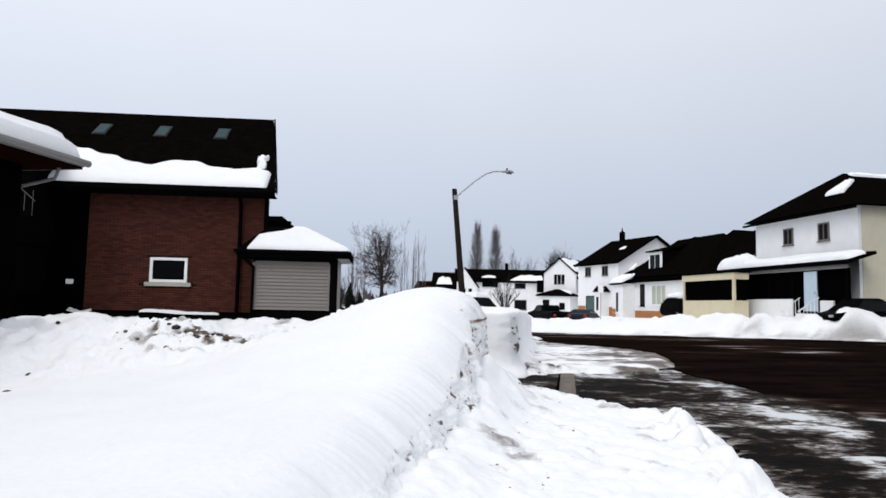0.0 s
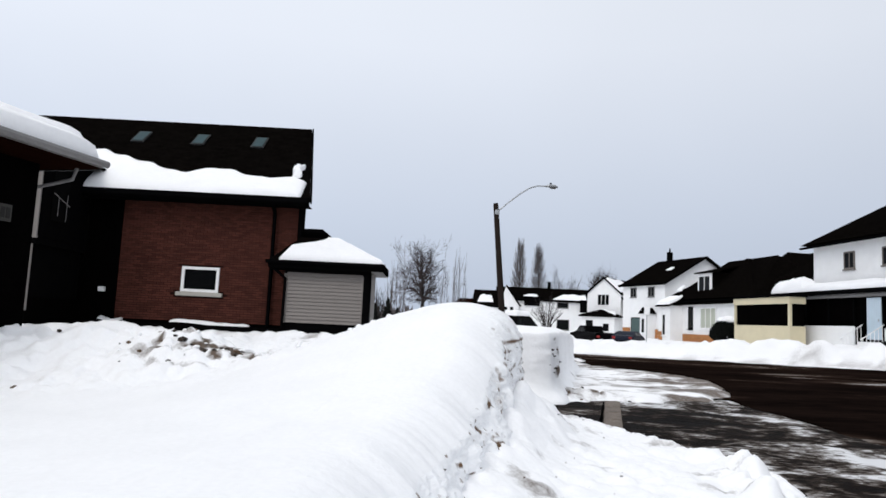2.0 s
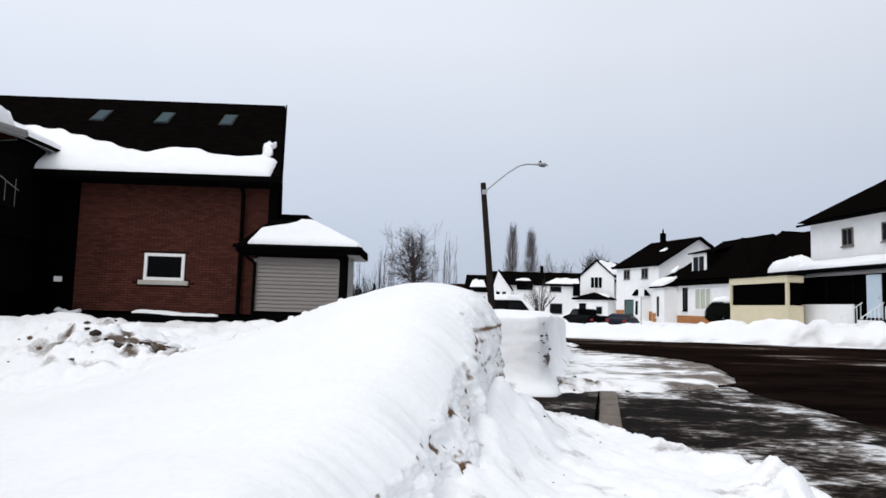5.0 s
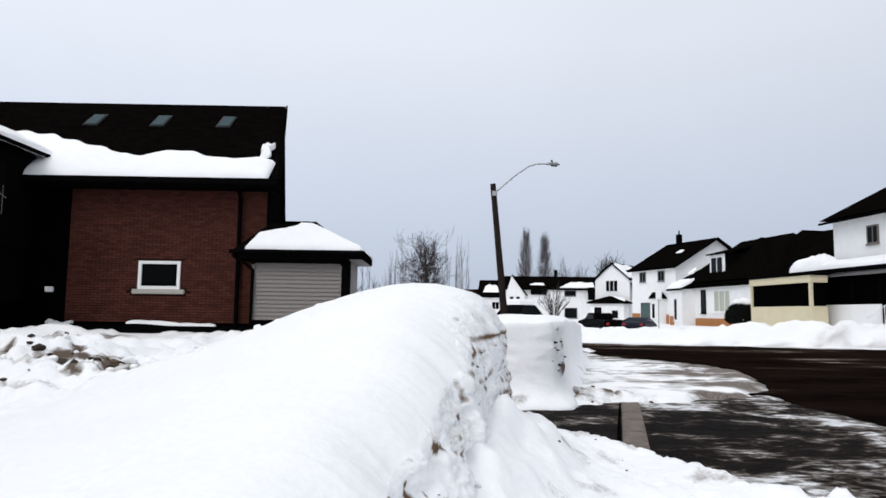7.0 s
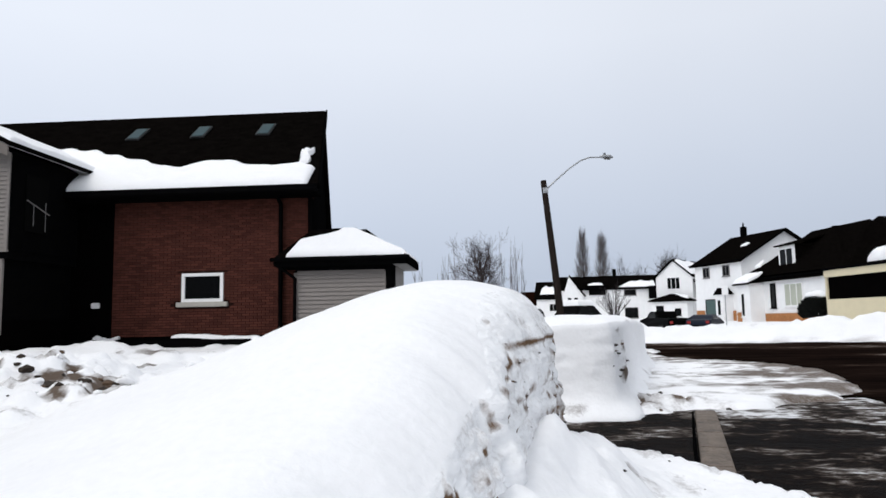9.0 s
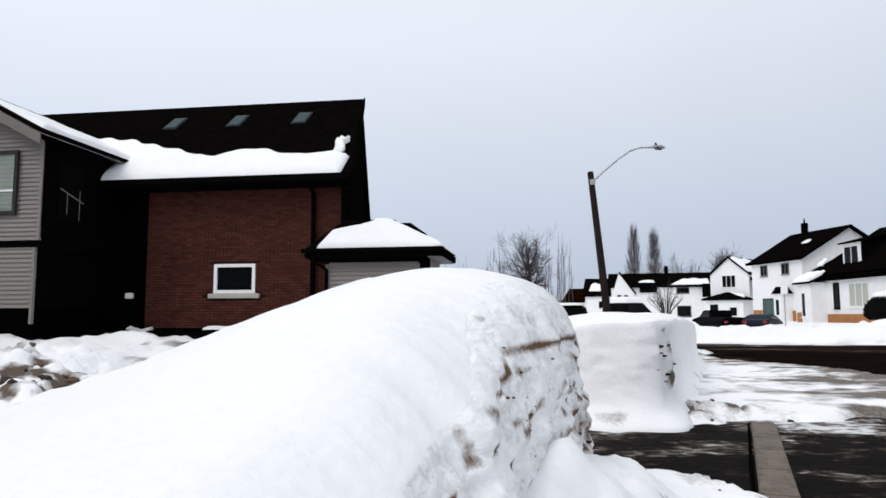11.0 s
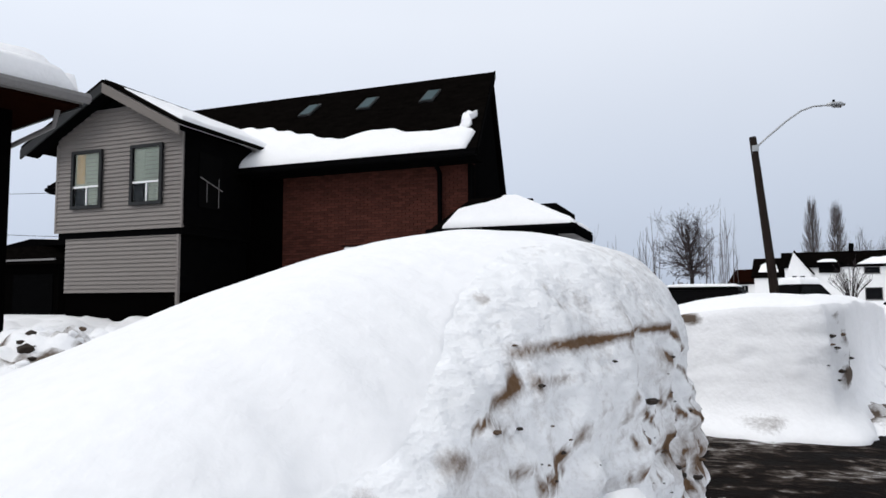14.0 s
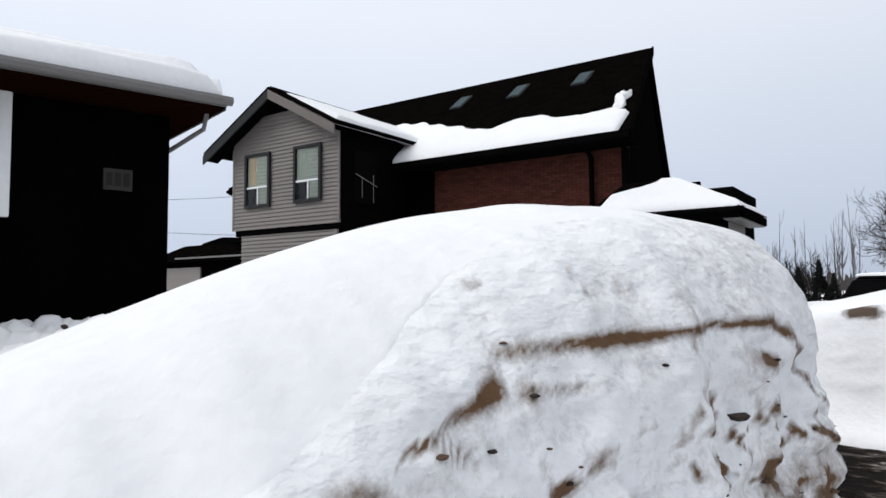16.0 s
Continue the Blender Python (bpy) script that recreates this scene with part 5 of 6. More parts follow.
pv = part("porch_bay", box(-1.2, -0.004, 1.6, 2.9, -0.8, 2.8), WHITE, h4, "white front porch bay")
front_window(h4, 1.9, 2.6, 0.6, 2.3, -1.2, bars=0)
part("bay_roof", prism([(1.4, 2.8), (3.1, 2.8), (2.25, 3.5)], 0, -1.35, -0.01), SHINGLE, pv)
end_window(h4, 0.9, 1.9, 0.2, 2.9, frame_mat=BLACK_TRIM_SHADE, pane=UNLIT_ROOM, name="side_door", label="dark side door", bars=0)
ch = part("chimney", box(4.7, 5.2, 5.7, 6.2, 9.0, 10.5), BLACK_TRIM_SHADE, h4, "narrow dark chimney")
part("chimney_pot", tube([(4.95, 5.95, 10.4), (4.95, 5.95, 11.0)], [0.12, 0.06], 8), BLACK_TRIM_SHADE, ch)
patch(h4, "roof_snow", [(2.2, 2.9, 7.95), (2.2, 1.9, 7.95), (2.8, 2.0, 8.3), (2.8, 2.6, 8.3)], 0.1, "small snow patch on the roof", 215)

# narrow gable-fronted house
h5 = far_house("narrow_house", "narrow white gable-fronted house with a small porch", (23.0, 92.0), -38, 8.0, 4.9, 0.6, 6.6, 8.7, WHITE, SHINGLE, "y", 0.0, 0.3)
end_window(h5, 1.5, 3.3, 4.1, 5.7, label="triple upstairs window", bars=2)
sp = part("porch_room", box(0.1, 4.8, -1.8, -0.004, -0.8, 2.5), WHITE, h5, "small white porch")
part("porch_roof", prism([(-0.3, 2.5), (5.3, 2.5), (5.3, 2.7), (2.9, 3.5), (-0.3, 2.7)], 1, -2.1, -0.01), SHINGLE, sp)
part("side_room", box(4.9, 8.2, 0.5, 7.5, -0.8, 2.9), WHITE, h5, "low white side room")
part("side_roof", slab([(4.6, 7.8, 5.2), (4.6, 0.2, 5.2), (8.6, 0.2, 2.9), (8.6, 7.8, 2.9)][::-1], 0.3), SHINGLE, h5, "dark lean-to roof")
end_window(h5, 0.7, 1.7, 0.0, 2.0, -1.8, bars=0, name="front_door", label="dark front door", frame_mat=BLACK_TRIM_SHADE)
end_window(h5, 3.2, 4.0, 0.6, 1.6, -1.8, bars=0, name="porch_window", frame_mat=BLACK_TRIM_SHADE)
patch(h5, "roof_snow", [(4.9, -0.2, 6.02), (4.9, 8.0, 6.02), (2.55, 8.0, 8.03), (2.55, -0.2, 8.03)], 0.25, "snow on the steep roof", 217)
patch(h5, "porch_snow", [(2.0, -2.0, 2.95), (5.1, -2.0, 2.75), (4.4, -0.3, 3.05), (2.6, -0.3, 3.4)], 0.3, "snow on the porch roof", 219)

# long low house far down the street
h6 = far_house("long_house", "long white house with a dark roof and a white gable", (29.0, 116.0), 85, 15.9, 9.0, 0.6, 6.2, 8.45, WHITE, SHINGLE, "y")
front_window(h6, 3.6, 5.6, 4.2, 5.2, bars=0, label="dark window", frame_mat=FASCIA)
front_window(h6, 3.4, 5.6, 0.4, 2.2, bars=0, label="dark window", frame_mat=FASCIA)
part("dark_wing", box(-1.5, -0.004, 0.0, 1.6, 3.6, 5.7), BLACK_TRIM_SHADE, h6, "dark end wing")
gf = part("front_gable", prism([(12.4, -1.0), (15.7, -1.0), (15.7, 4.4), (14.7, 7.6), (12.4, 4.4)], 0, -0.8, -0.01), WHITE, h6, "white front gable")
part("gable_roof", slab([(-1.1, 14.7, 7.75), (-1.1, 12.1, 4.1), (3.6, 12.1, 4.6), (3.6, 14.7, 7.75)][::-1], 0.2), SHINGLE, gf)
for y0 in (13.3, 14.4):
    part("pane", box(-0.84, -0.805, y0, y0 + 0.6, 2.6, 4.0), DARK_GLASS, gf)
dq = part("dormer", box(-0.3, 2.4, 8.6, 11.4, 4.4, 6.1), BLACK_TRIM_SHADE, h6, "dark shed dormer")
part("dormer_roof", slab([(-0.6, 11.7, 6.0), (-0.6, 8.3, 6.0), (3.0, 8.3, 6.9), (3.0, 11.7, 6.9)], 0.15), SHINGLE, dq)
part("chimney", box(4.0, 4.6, 6.4, 7.0, 7.0, 9.0), BLACK_TRIM_SHADE, h6)
patch(h6, "roof_snow", [(0.0, 6.4, 5.65), (0.0, 0.4, 5.65), (2.2, 0.4, 6.75), (2.2, 4.0, 6.75)], 0.2, "snow on the far roof", 221)
patch(h6, "roof_snow", [(-0.5, 11.6, 6.02), (-0.5, 9.0, 6.02), (1.0, 9.2, 6.4), (1.0, 10.4, 6.4)], 0.2, "snow on the dormer roof", 223)
h7 = far_house("far_house", "distant white house with a dark brown roof", (10.6, 132.0), 60, 5.4, 6.0, 0.6, 4.2, 6.5, WHITE, SOFFIT, "y")
front_window(h7, 2.0, 3.4, 1.6, 3.0, label="far window")
h8 = far_house("far_house", "distant house with a dark gable", (14.3, 122.0), 80, 5.2, 8.0, 0.6, 5.0, 7.9, WHITE, SHINGLE, "y")
front_window(h8, 1.6, 3.0, 1.8, 3.2, label="far window")
patch(h8, "roof_snow", [(0.2, 4.6, 4.9), (0.2, 1.6, 4.9), (2.2, 2.2, 6.4), (2.2, 4.2, 6.4)], 0.2, "snow on the far roof", 225)
h9 = far_house("far_house", "dark roof of a house behind the row", (38.0, 62.0), 10, 12.0, 9.0, 0.6, 6.5, 10.6, WHITE, SHINGLE, "y", 2.0)
patch(h9, "roof_snow", [(1.0, 6.0, 6.6), (1.0, 3.0, 6.6), (2.6, 3.6, 8.0), (2.6, 5.4, 8.0)], 0.2, "snow on the far roof", 227)

# dark building behind the porch, and the garage behind the wing
bb = thing("flat_roofed_building", (-9.0, 48.7, 0.3), 0, "dark flat-roofed building behind the porch", "building")
part("wall", box(-5.0, 1.0, 0, 7, -0.3, 7.0), BLACK_TRIM_SHADE, bb)
part("parapet", box(-5.2, 1.15, -0.15, 7.2, 7.0, 7.75), BLACK_TRIM_SHADE, bb)
gb = thing("back_garage", (-27.0, 24.0, 0.3), 0, "low dark garage with a stepped roof and snow on it", "garage")
part("wall", box(-6.5, 1.6, 0, 6, -0.3, 2.9), DARK_CLAD_SHADE, gb)
part("roof", prism([(-7.2, 2.75), (2.0, 2.75), (1.9, 3.0), (0.8, 3.55), (-2.6, 3.55), (-5.2, 3.05), (-7.0, 2.95)], 1, -0.5, 6.5), SHINGLE, gb)
part("eave_strip", box(-3.4, 2.0, -0.58, -0.51, 2.88, 2.96), FASCIA, gb)
part("upper_roof", prism([(-2.3, 3.6), (1.7, 3.62), (1.5, 3.86), (-0.5, 3.96), (-2.1, 3.72)], 1, 0.2, 5.5), BLACK_TRIM_SHADE, gb, "raised black roof section")
part("pale_panel", box(-6.3, -1.9, -0.1, -0.004, 0.9, 2.45), SIDING, gb, "pale grey wall panel")
part("door", box(-1.2, 1.3, -0.06, -0.004, -0.3, 2.3), BLACK_TRIM_SHADE, gb)
patch(gb, "roof_snow", [(-0.6, 0.3, 3.9), (1.5, 0.3, 3.84), (1.5, 2.2, 3.86), (-0.5, 2.2, 3.95)], 0.07, "thin snow on the garage roof", 229)
patch(gb, "roof_snow", [(-6.8, -0.4, 2.98), (-3.0, -0.4, 3.1), (-3.0, 0.6, 3.2), (-6.8, 0.6, 3.0)], 0.05, "thin snow on the garage roof", 231)
line = thing("utility_line", (-75.0, 60.0, 0.0), 0, "two wooden poles with thin dark overhead wires", "utility line")
for px in (-25.0, 20.0):
    part("pole", tube([(px, 0, -0.5), (px, 0, 16.5)], [0.18, 0.12], 8), POLE_WOOD, line)
for z0, z1 in ((16.2, 13.9), (11.6, 8.4)):
    part("wire", tube([(-25 + 4.5 * i, 0, z0 + (z1 - z0) * i / 10 - 0.02 * i * (10 - i)) for i in range(11)], 0.03, 5), BLACK_TRIM_SHADE, line, "thin sagging wire")


# ---- trees ----
def poplar(loc, height, width, label, seed, group):
    rnd = random.Random(seed)
    t = thing("poplar_tree", loc, 0, label, "tree", group)
    part("trunk", tube([(0, 0, -0.5), (0.1, 0, height * 0.5), (0, 0, height * 0.97)], [height * 0.012, height * 0.008, 0.03], 6), BARK, t)
    b = bmesh.new()
    for i in range(620):
        z0 = height * (0.25 + 0.7 * rnd.random())
        a = rnd.uniform(0, 6.283)
        ln = height * rnd.uniform(0.06, 0.16)
        w = width * rnd.uniform(0.3, 1.0) * (1 - (z0 / height) ** 2.2 * 0.75)
        q = Vector((math.cos(a) * w * 0.25, math.sin(a) * w * 0.25, z0 - 0.02 * height))
        tube([q, q + Vector((math.cos(a) * w * 0.2, math.sin(a) * w * 0.2, ln * 0.4)), q + Vector((math.cos(a) * w * 0.3, math.sin(a) * w * 0.3, ln))], [0.085, 0.065, 0.03], 3, b, cap=False)
    part("crown", b, PALE_TWIG, t)




def limb(bm, p, d, length, radius, depth, rnd, droop):
    """A crooked limb that forks into finer ones."""
    pts, rad = [p], [radius]
    for i in range(4):
        d = (d + Vector((rnd.uniform(-1, 1), rnd.uniform(-1, 1), rnd.uniform(-1, 1))) * 0.22 + Vector((0, 0, droop))).normalized()
        p = p + d * length / 4
        pts.append(p)
        rad.append(max(0.022, radius * (1 - 0.2 * (i + 1))))
    tube(pts, rad, 5 if depth > 1 else 3, bm, cap=False)
    if depth:
        for k in range(6 if depth > 1 else 7):
            i = rnd.choice((1, 2, 2, 3, 3, 4))
            side = Matrix.Rotation(rnd.uniform(0, 6.283), 3, d) @ d.orthogonal().normalized()
            limb(bm, pts[i], (d * rnd.uniform(0.5, 1.0) + side * rnd.uniform(0.5, 1.0)).normalized(), length * rnd.uniform(0.4, 0.6), rad[i] * 0.6, depth - 1, rnd, droop * 0.5 + 0.03)


def round_tree(loc, height, width, label, seed):
    """One straight trunk with limbs all the way up and a rounded crown of fine twigs."""
    rnd = random.Random(seed)
    t = thing("bare_tree", loc, 0, label, "tree")
    bend = [(0, 0, -0.5), (0.1, 0, height * 0.3), (-0.1, 0, height * 0.52), (-0.4, 0, height * 0.68), (-0.7, 0, height * 0.8)]
    part("trunk", tube(bend, [height * 0.025, height * 0.02, height * 0.016, height * 0.008, 0.04], 8, cap=False), BARK, t)
    crown = bmesh.new()
    wide, tall, mid = width * 0.5, height * 0.4, height * 0.6
    for i in range(44):
        f, a = rnd.uniform(0.27, 0.62), i * 2.4 + rnd.uniform(-0.4, 0.4)
        up = radians(-8 + 92 * (i + 0.5) / 44)
        p = Vector((float(np.interp(f, [0, 0.3, 0.52, 0.68], [0, 0.1, -0.1, -0.4])), 0, height * f))
        d = Vector((math.cos(a) * math.cos(up), math.sin(a) * math.cos(up), math.sin(up)))
        # how far the rounded outline of the crown lies in this direction
        reach = 0.0
        while reach < height and (((p.x + 0.6) + reach * d.x) / wide) ** 2 + ((p.y + reach * d.y) / wide) ** 2 + ((p.z - mid + reach * d.z) / tall) ** 2 < 1:
            reach += 0.1
        limb(crown, p, d, max(1.2, reach * rnd.uniform(0.68, 0.9)), height * 0.007 + 0.03, 2, rnd, 0.03)
    part("crown", crown, TWIG, t)


def sapling(loc, height, seed):
    """A thin upright stem with a few short steep twigs."""
    rnd = random.Random(seed)
    t = thing("bare_sapling", loc, 0, "slender upright leafless sapling behind the garden", "tree", "saplings")
    lean = rnd.uniform(-0.04, 0.04)
    part("stem", tube([(0, 0, -0.3), (lean * height * 0.4, 0, height * 0.5), (lean * height, 0, height)], [0.036, 0.024, 0.008], 5), PALE_TWIG, t)
    twigs = bmesh.new()
    for i in range(9):
        f, a = rnd.uniform(0.25, 0.85), rnd.uniform(0, 6.283)
        p = Vector((lean * height * f, 0, height * f))
        ln = height * rnd.uniform(0.10, 0.24)
        tube([p, p + Vector((math.cos(a) * ln * 0.22, math.sin(a) * ln * 0.22, ln * 0.5)), p + Vector((math.cos(a) * ln * 0.3, math.sin(a) * ln * 0.3, ln))], [0.014, 0.011, 0.006], 3, twigs, cap=False)
    part("crown", twigs, PALE_TWIG, t)


round_tree((-0.5, 130, 0.3), 16.6, 9.6, "large leafless tree with a rounded dark crown", 8)
poplar((44, 320, 0), 41, 10.0, "tall leafless poplar behind the houses", 11, "poplars")
poplar((53, 320, 0), 39, 11.0, "tall leafless poplar behind the houses", 12, "poplars")


def vase_shrub(loc, height, width, stems, thick, label, seed, base=0.1, material=TWIG, name="bare_shrub"):
    """Many fine stems fanning upwards and forking twice."""
    rnd = random.Random(seed)
    t = thing(name, loc, 0, label, "shrub" if name == "bare_shrub" else "tree")
    low, fine = bmesh.new(), bmesh.new()
    for i in range(stems):
        a, f = rnd.uniform(0, 6.283), math.sqrt(rnd.random())
        foot = Vector((math.cos(a) * base * f, math.sin(a) * base * f, -0.3))
        reach = width * 0.5 * f
        top = height * math.sqrt(max(0.15, 1 - 0.75 * f * f)) * rnd.uniform(0.8, 1.0)
        pts = [foot, Vector((math.cos(a) * reach * 0.35, math.sin(a) * reach * 0.35, top * 0.45)), Vector((math.cos(a) * reach * 0.75, math.sin(a) * reach * 0.75, top * 0.8)), Vector((math.cos(a) * reach, math.sin(a) * reach, top))]
        tube(pts, [thick, thick * 0.75, thick * 0.5, thick * 0.25], 4, low, cap=False)
        for k in range(5):
            p = pts[1].lerp(pts[3], rnd.random())
            d = Vector((rnd.uniform(-1, 1), rnd.uniform(-1, 1), rnd.uniform(0.8, 2.0))).normalized() * height * rnd.uniform(0.1, 0.24)
            tube([p, p + d * 0.5 + Vector((rnd.uniform(-0.05, 0.05) * height, 0, 0)), p + d], [thick * 0.45, thick * 0.35, thick * 0.15], 3, fine, cap=False)
    part("trunk", low, BARK, t)
    part("crown", fine, material, t)


vase_shrub((50.6, 190, 0), 19.0, 9.0, 240, 0.11, "dense leafless crown above the far roofs", 21, 1.5, TWIG, "bare_tree")
vase_shrub((66.0, 300, 0), 26.0, 9.0, 26, 0.14, "thin leafless tree above the far roofs", 22, 1.5, PALE_TWIG, "bare_tree")
vase_shrub((58.0, 300, 0), 29.0, 9.0, 26, 0.14, "thin leafless tree above the far roofs", 23, 1.5, PALE_TWIG, "bare_tree")
vase_shrub((19.5, 104, 0.6), 5.6, 5.4, 34, 0.06, "bare upright shrub before a far house", 31, 0.4)
rs = random.Random(77)
for i in range(34):
    near = i % 5 < 3
    x, y = (rs.uniform(-7.0, -1.2), rs.uniform(46, 58)) if near else (rs.uniform(1.7, 5.2), rs.uniform(60, 70))
    sapling((x, y, 0.5), rs.uniform(3.6, 6.4) if near else rs.uniform(5.0, 8.6), 100 + i)
for i in range(5):
    vase_shrub((-5.6 + 0.62 * i, 44.5 + 0.9 * (i % 3), 0.5), rs.uniform(2.3, 3.3), 1.9, 26, 0.035, "dense dark leafless shrub", 150 + i, 0.35, BARK)


def conifer(loc, height, seed):
    rnd = random.Random(seed)
    t = thing("evergreen_shrub", loc, 0, "small dark evergreen shrub in the snow", "shrub", "evergreen shrubs")
    part("stem", tube([(0, 0, -0.2), (0, 0, height * 0.9)], [0.06, 0.02], 6), BARK, t)
    b = bmesh.new()
    for i in range(260):
        f = rnd.random() ** 0.8
        a, r = rnd.uniform(0, 6.283), height * 0.36 * (1.02 - f) * rnd.uniform(0.6, 1.1)
        p = Vector((math.cos(a) * r * 0.4, math.sin(a) * r * 0.4, height * f))
        tube([p, Vector((math.cos(a) * r, math.sin(a) * r, height * f - 0.08 + 0.1 * rnd.random()))], [0.07, 0.015], 3, b, cap=False)
    part("foliage", b, CONIFER, t)


for i, (x, y, hh) in enumerate(((-2.6, 36, 1.7), (-1.9, 37, 2.1), (-1.3, 36.5, 1.5), (-3.4, 37, 1.6), (-4.4, 38, 2.6), (-5.2, 38, 2.9), (-0.6, 40, 1.3))):
    conifer((x, y, 0.6), hh, 300 + i)
sh = thing("round_shrub", (24.0, 49.5, 0.5), 0, "round dark shrub with a cap of snow", "shrub")
b = bmesh.new()
rnd = random.Random(9)
for i in range(700):
    u_, a = rnd.uniform(-0.2, 1), rnd.uniform(0, 6.283)
    r = math.sqrt(1 - u_ * u_)
    p = Vector((math.cos(a) * r * 1.25, math.sin(a) * r * 1.25, 0.9 + u_ * 1.2))
    tube([p * 0.75, p * rnd.uniform(0.95, 1.08)], [0.12, 0.02], 3, b, cap=False)
part("foliage", b, CONIFER, sh)
b = bmesh.new()
bmesh.ops.create_icosphere(b, subdivisions=3, radius=0.75)
for v in b.verts:
    v.co = Vector((v.co.x, v.co.y, max(v.co.z, -0.1) * 0.55 + 1.98 + 0.06 * math.sin(7 * v.co.x + 3 * v.co.y)))
solo("shrub_snow", b, ROOF_SNOW, "cap of snow on the round shrub", "snow", smooth=True, loc=(24.0, 49.5, 0.5))

bw = bmesh.new()
rnd = random.Random(44)
for i in range(900):
    x, y = rnd.uniform(-420, 260), rnd.uniform(560, 700)
    hh = rnd.uniform(8, 17)
    p = Vector((x, y, -1))
    tube([p, p + Vector((rnd.uniform(-1, 1), 0, hh * 0.6)), p + Vector((rnd.uniform(-2, 2), 0, hh))], [2.2, 1.6, 0.2], 4, bw, cap=False)
solo("far_woods", bw, PALE_TWIG, "distant leafless woods along the horizon", "woods", kind="stuff")


# ---- parked vehicles ----
def vehicle(name, loc, turn, paint, label, tall=1.5, length=4.5, pickup=False, snow=0.0, width=1.8, group="parked vehicles"):
    c = thing(name, loc, turn, label, "car", group)
    L, W, H = length, width, tall
    if pickup:
        side = [(0, 0.45), (0, 1.05), (0.1, 1.12), (L * 0.42, 1.12), (L * 0.45, H), (L * 0.68, H), (L * 0.78, 1.15), (L * 0.98, 1.0), (L, 0.8), (L, 0.45)]
        glass = [(L * 0.47, 1.15), (L * 0.475, H - 0.1), (L * 0.665, H - 0.1), (L * 0.745, 1.15)]
    else:
        side = [(0, 0.4), (0.02, 0.85), (0.25, 0.98), (L * 0.14, 1.02), (L * 0.27, H - 0.06), (L * 0.35, H), (L * 0.58, H - 0.02), (L * 0.75, 0.98), (L * 0.95, 0.82), (L, 0.65), (L, 0.4)]
        glass = [(L * 0.17, 1.02), (L * 0.285, H - 0.12), (L * 0.57, H - 0.12), (L * 0.71, 1.0)]
    bm = prism([(x - L / 2, z) for x, z in side], 1, -W / 2, W / 2)
    for v in bm.verts:
        if v.co.z > 1.06:
            v.co.y *= 0.8
    bmesh.ops.bevel(bm, geom=bm.edges[:], offset=0.05, segments=2, affect="EDGES")
    body = part("body", bm, paint, c)
    for sgn in (-1, 1):
        g = bmesh.new()
        q = [g.verts.new((x - L / 2, sgn * W / 2 * (1.012 if z < 1.1 else 0.815), z)) for x, z in glass]
        g.faces.new(q)
        r = bmesh.ops.extrude_face_region(g, geom=g.faces[:])
        bmesh.ops.translate(g, verts=[e for e in r["geom"] if isinstance(e, bmesh.types.BMVert)], vec=(0, sgn * 0.012, 0))
        part("side_glass", g, DARK_GLASS, body)
        part("tail_light", box(-L / 2 - 0.02, -L / 2 + 0.02, sgn * W * 0.36 - 0.12, sgn * W * 0.36 + 0.12, 0.72, 0.9), RED_LENS, body)
        part("headlight", box(L / 2 - 0.03, L / 2 + 0.02, sgn * W * 0.34 - 0.15, sgn * W * 0.34 + 0.15, 0.62, 0.76), GALV, body)
        for x in (-L * 0.31, L * 0.32):
            w = part("wheel", tube([(x, sgn * (W / 2 - 0.1), 0.34), (x, sgn * (W / 2 + 0.03), 0.34)], 0.34, 18), TYRE, c)
            part("rim", tube([(x, sgn * (W / 2 + 0.031), 0.34), (x, sgn * (W / 2 + 0.045), 0.34)], 0.2, 14), RIM, w)
    part("bumper", box(-L / 2 - 0.07, -L / 2 + 0.05, -W * 0.46, W * 0.46, 0.4, 0.6, bevel=0.03), BLACK_TRIM_SHADE, body)
    if snow:
        x0, x1 = (-L * 0.04, L * 0.17) if pickup else (-L * 0.23, L * 0.08)
        cor = [c.matrix_world @ Vector(p) for p in ((x0, -W * 0.38, H), (x1, -W * 0.38, H), (x1, W * 0.38, H), (x0, W * 0.38, H))]
        snow_cover("car_snow", lambda u, v: cor[0].lerp(cor[1], u).lerp(cor[3].lerp(cor[2], u), v), lambda U, V: snow + 0.02 * rough(U * 3, V * 3, 1, 3, 7), "snow lying on a car roof", 0.2)
    return c


vehicle("pickup_truck", (14.4, 53.5, 0.02), 100, BLACK_PAINT, "black pickup truck parked in the snow", 1.65, 5.4, True, 0.0, 1.95)
vehicle("parked_car", (17.0, 52.0, 0.02), 60, BLUE_PAINT, "dark blue car parked nose-in", 1.35, 4.4)
vehicle("parked_van", (6.05, 38.0, 0.2), 40, BLACK_PAINT, "dark van with a thick cap of snow", 1.8, 4.0, snow=0.3)
vehicle("parked_car", (1.7, 17.3, 0.02), 85, BLACK_PAINT, "black car with thin snow on its roof", 1.58, 4.5, snow=0.035)
vehicle("suv", (27.3, 32.5, 0.6), 188, BLACK_PAINT, "black sport utility vehicle before the porch", 1.75, 4.8)

# small sign post on the far verge
sp = thing("sign_post", (16.2, 45.0, 0.6), 0, "thin metal post with a small pale sign", "sign")
part("post", tube([(0, 0, -0.4), (0, 0, 2.6)], 0.035, 6), GALV, sp)
part("sign_plate", box(-0.2, 0.2, -0.05, -0.03, 2.0, 2.6), WHITE, sp)

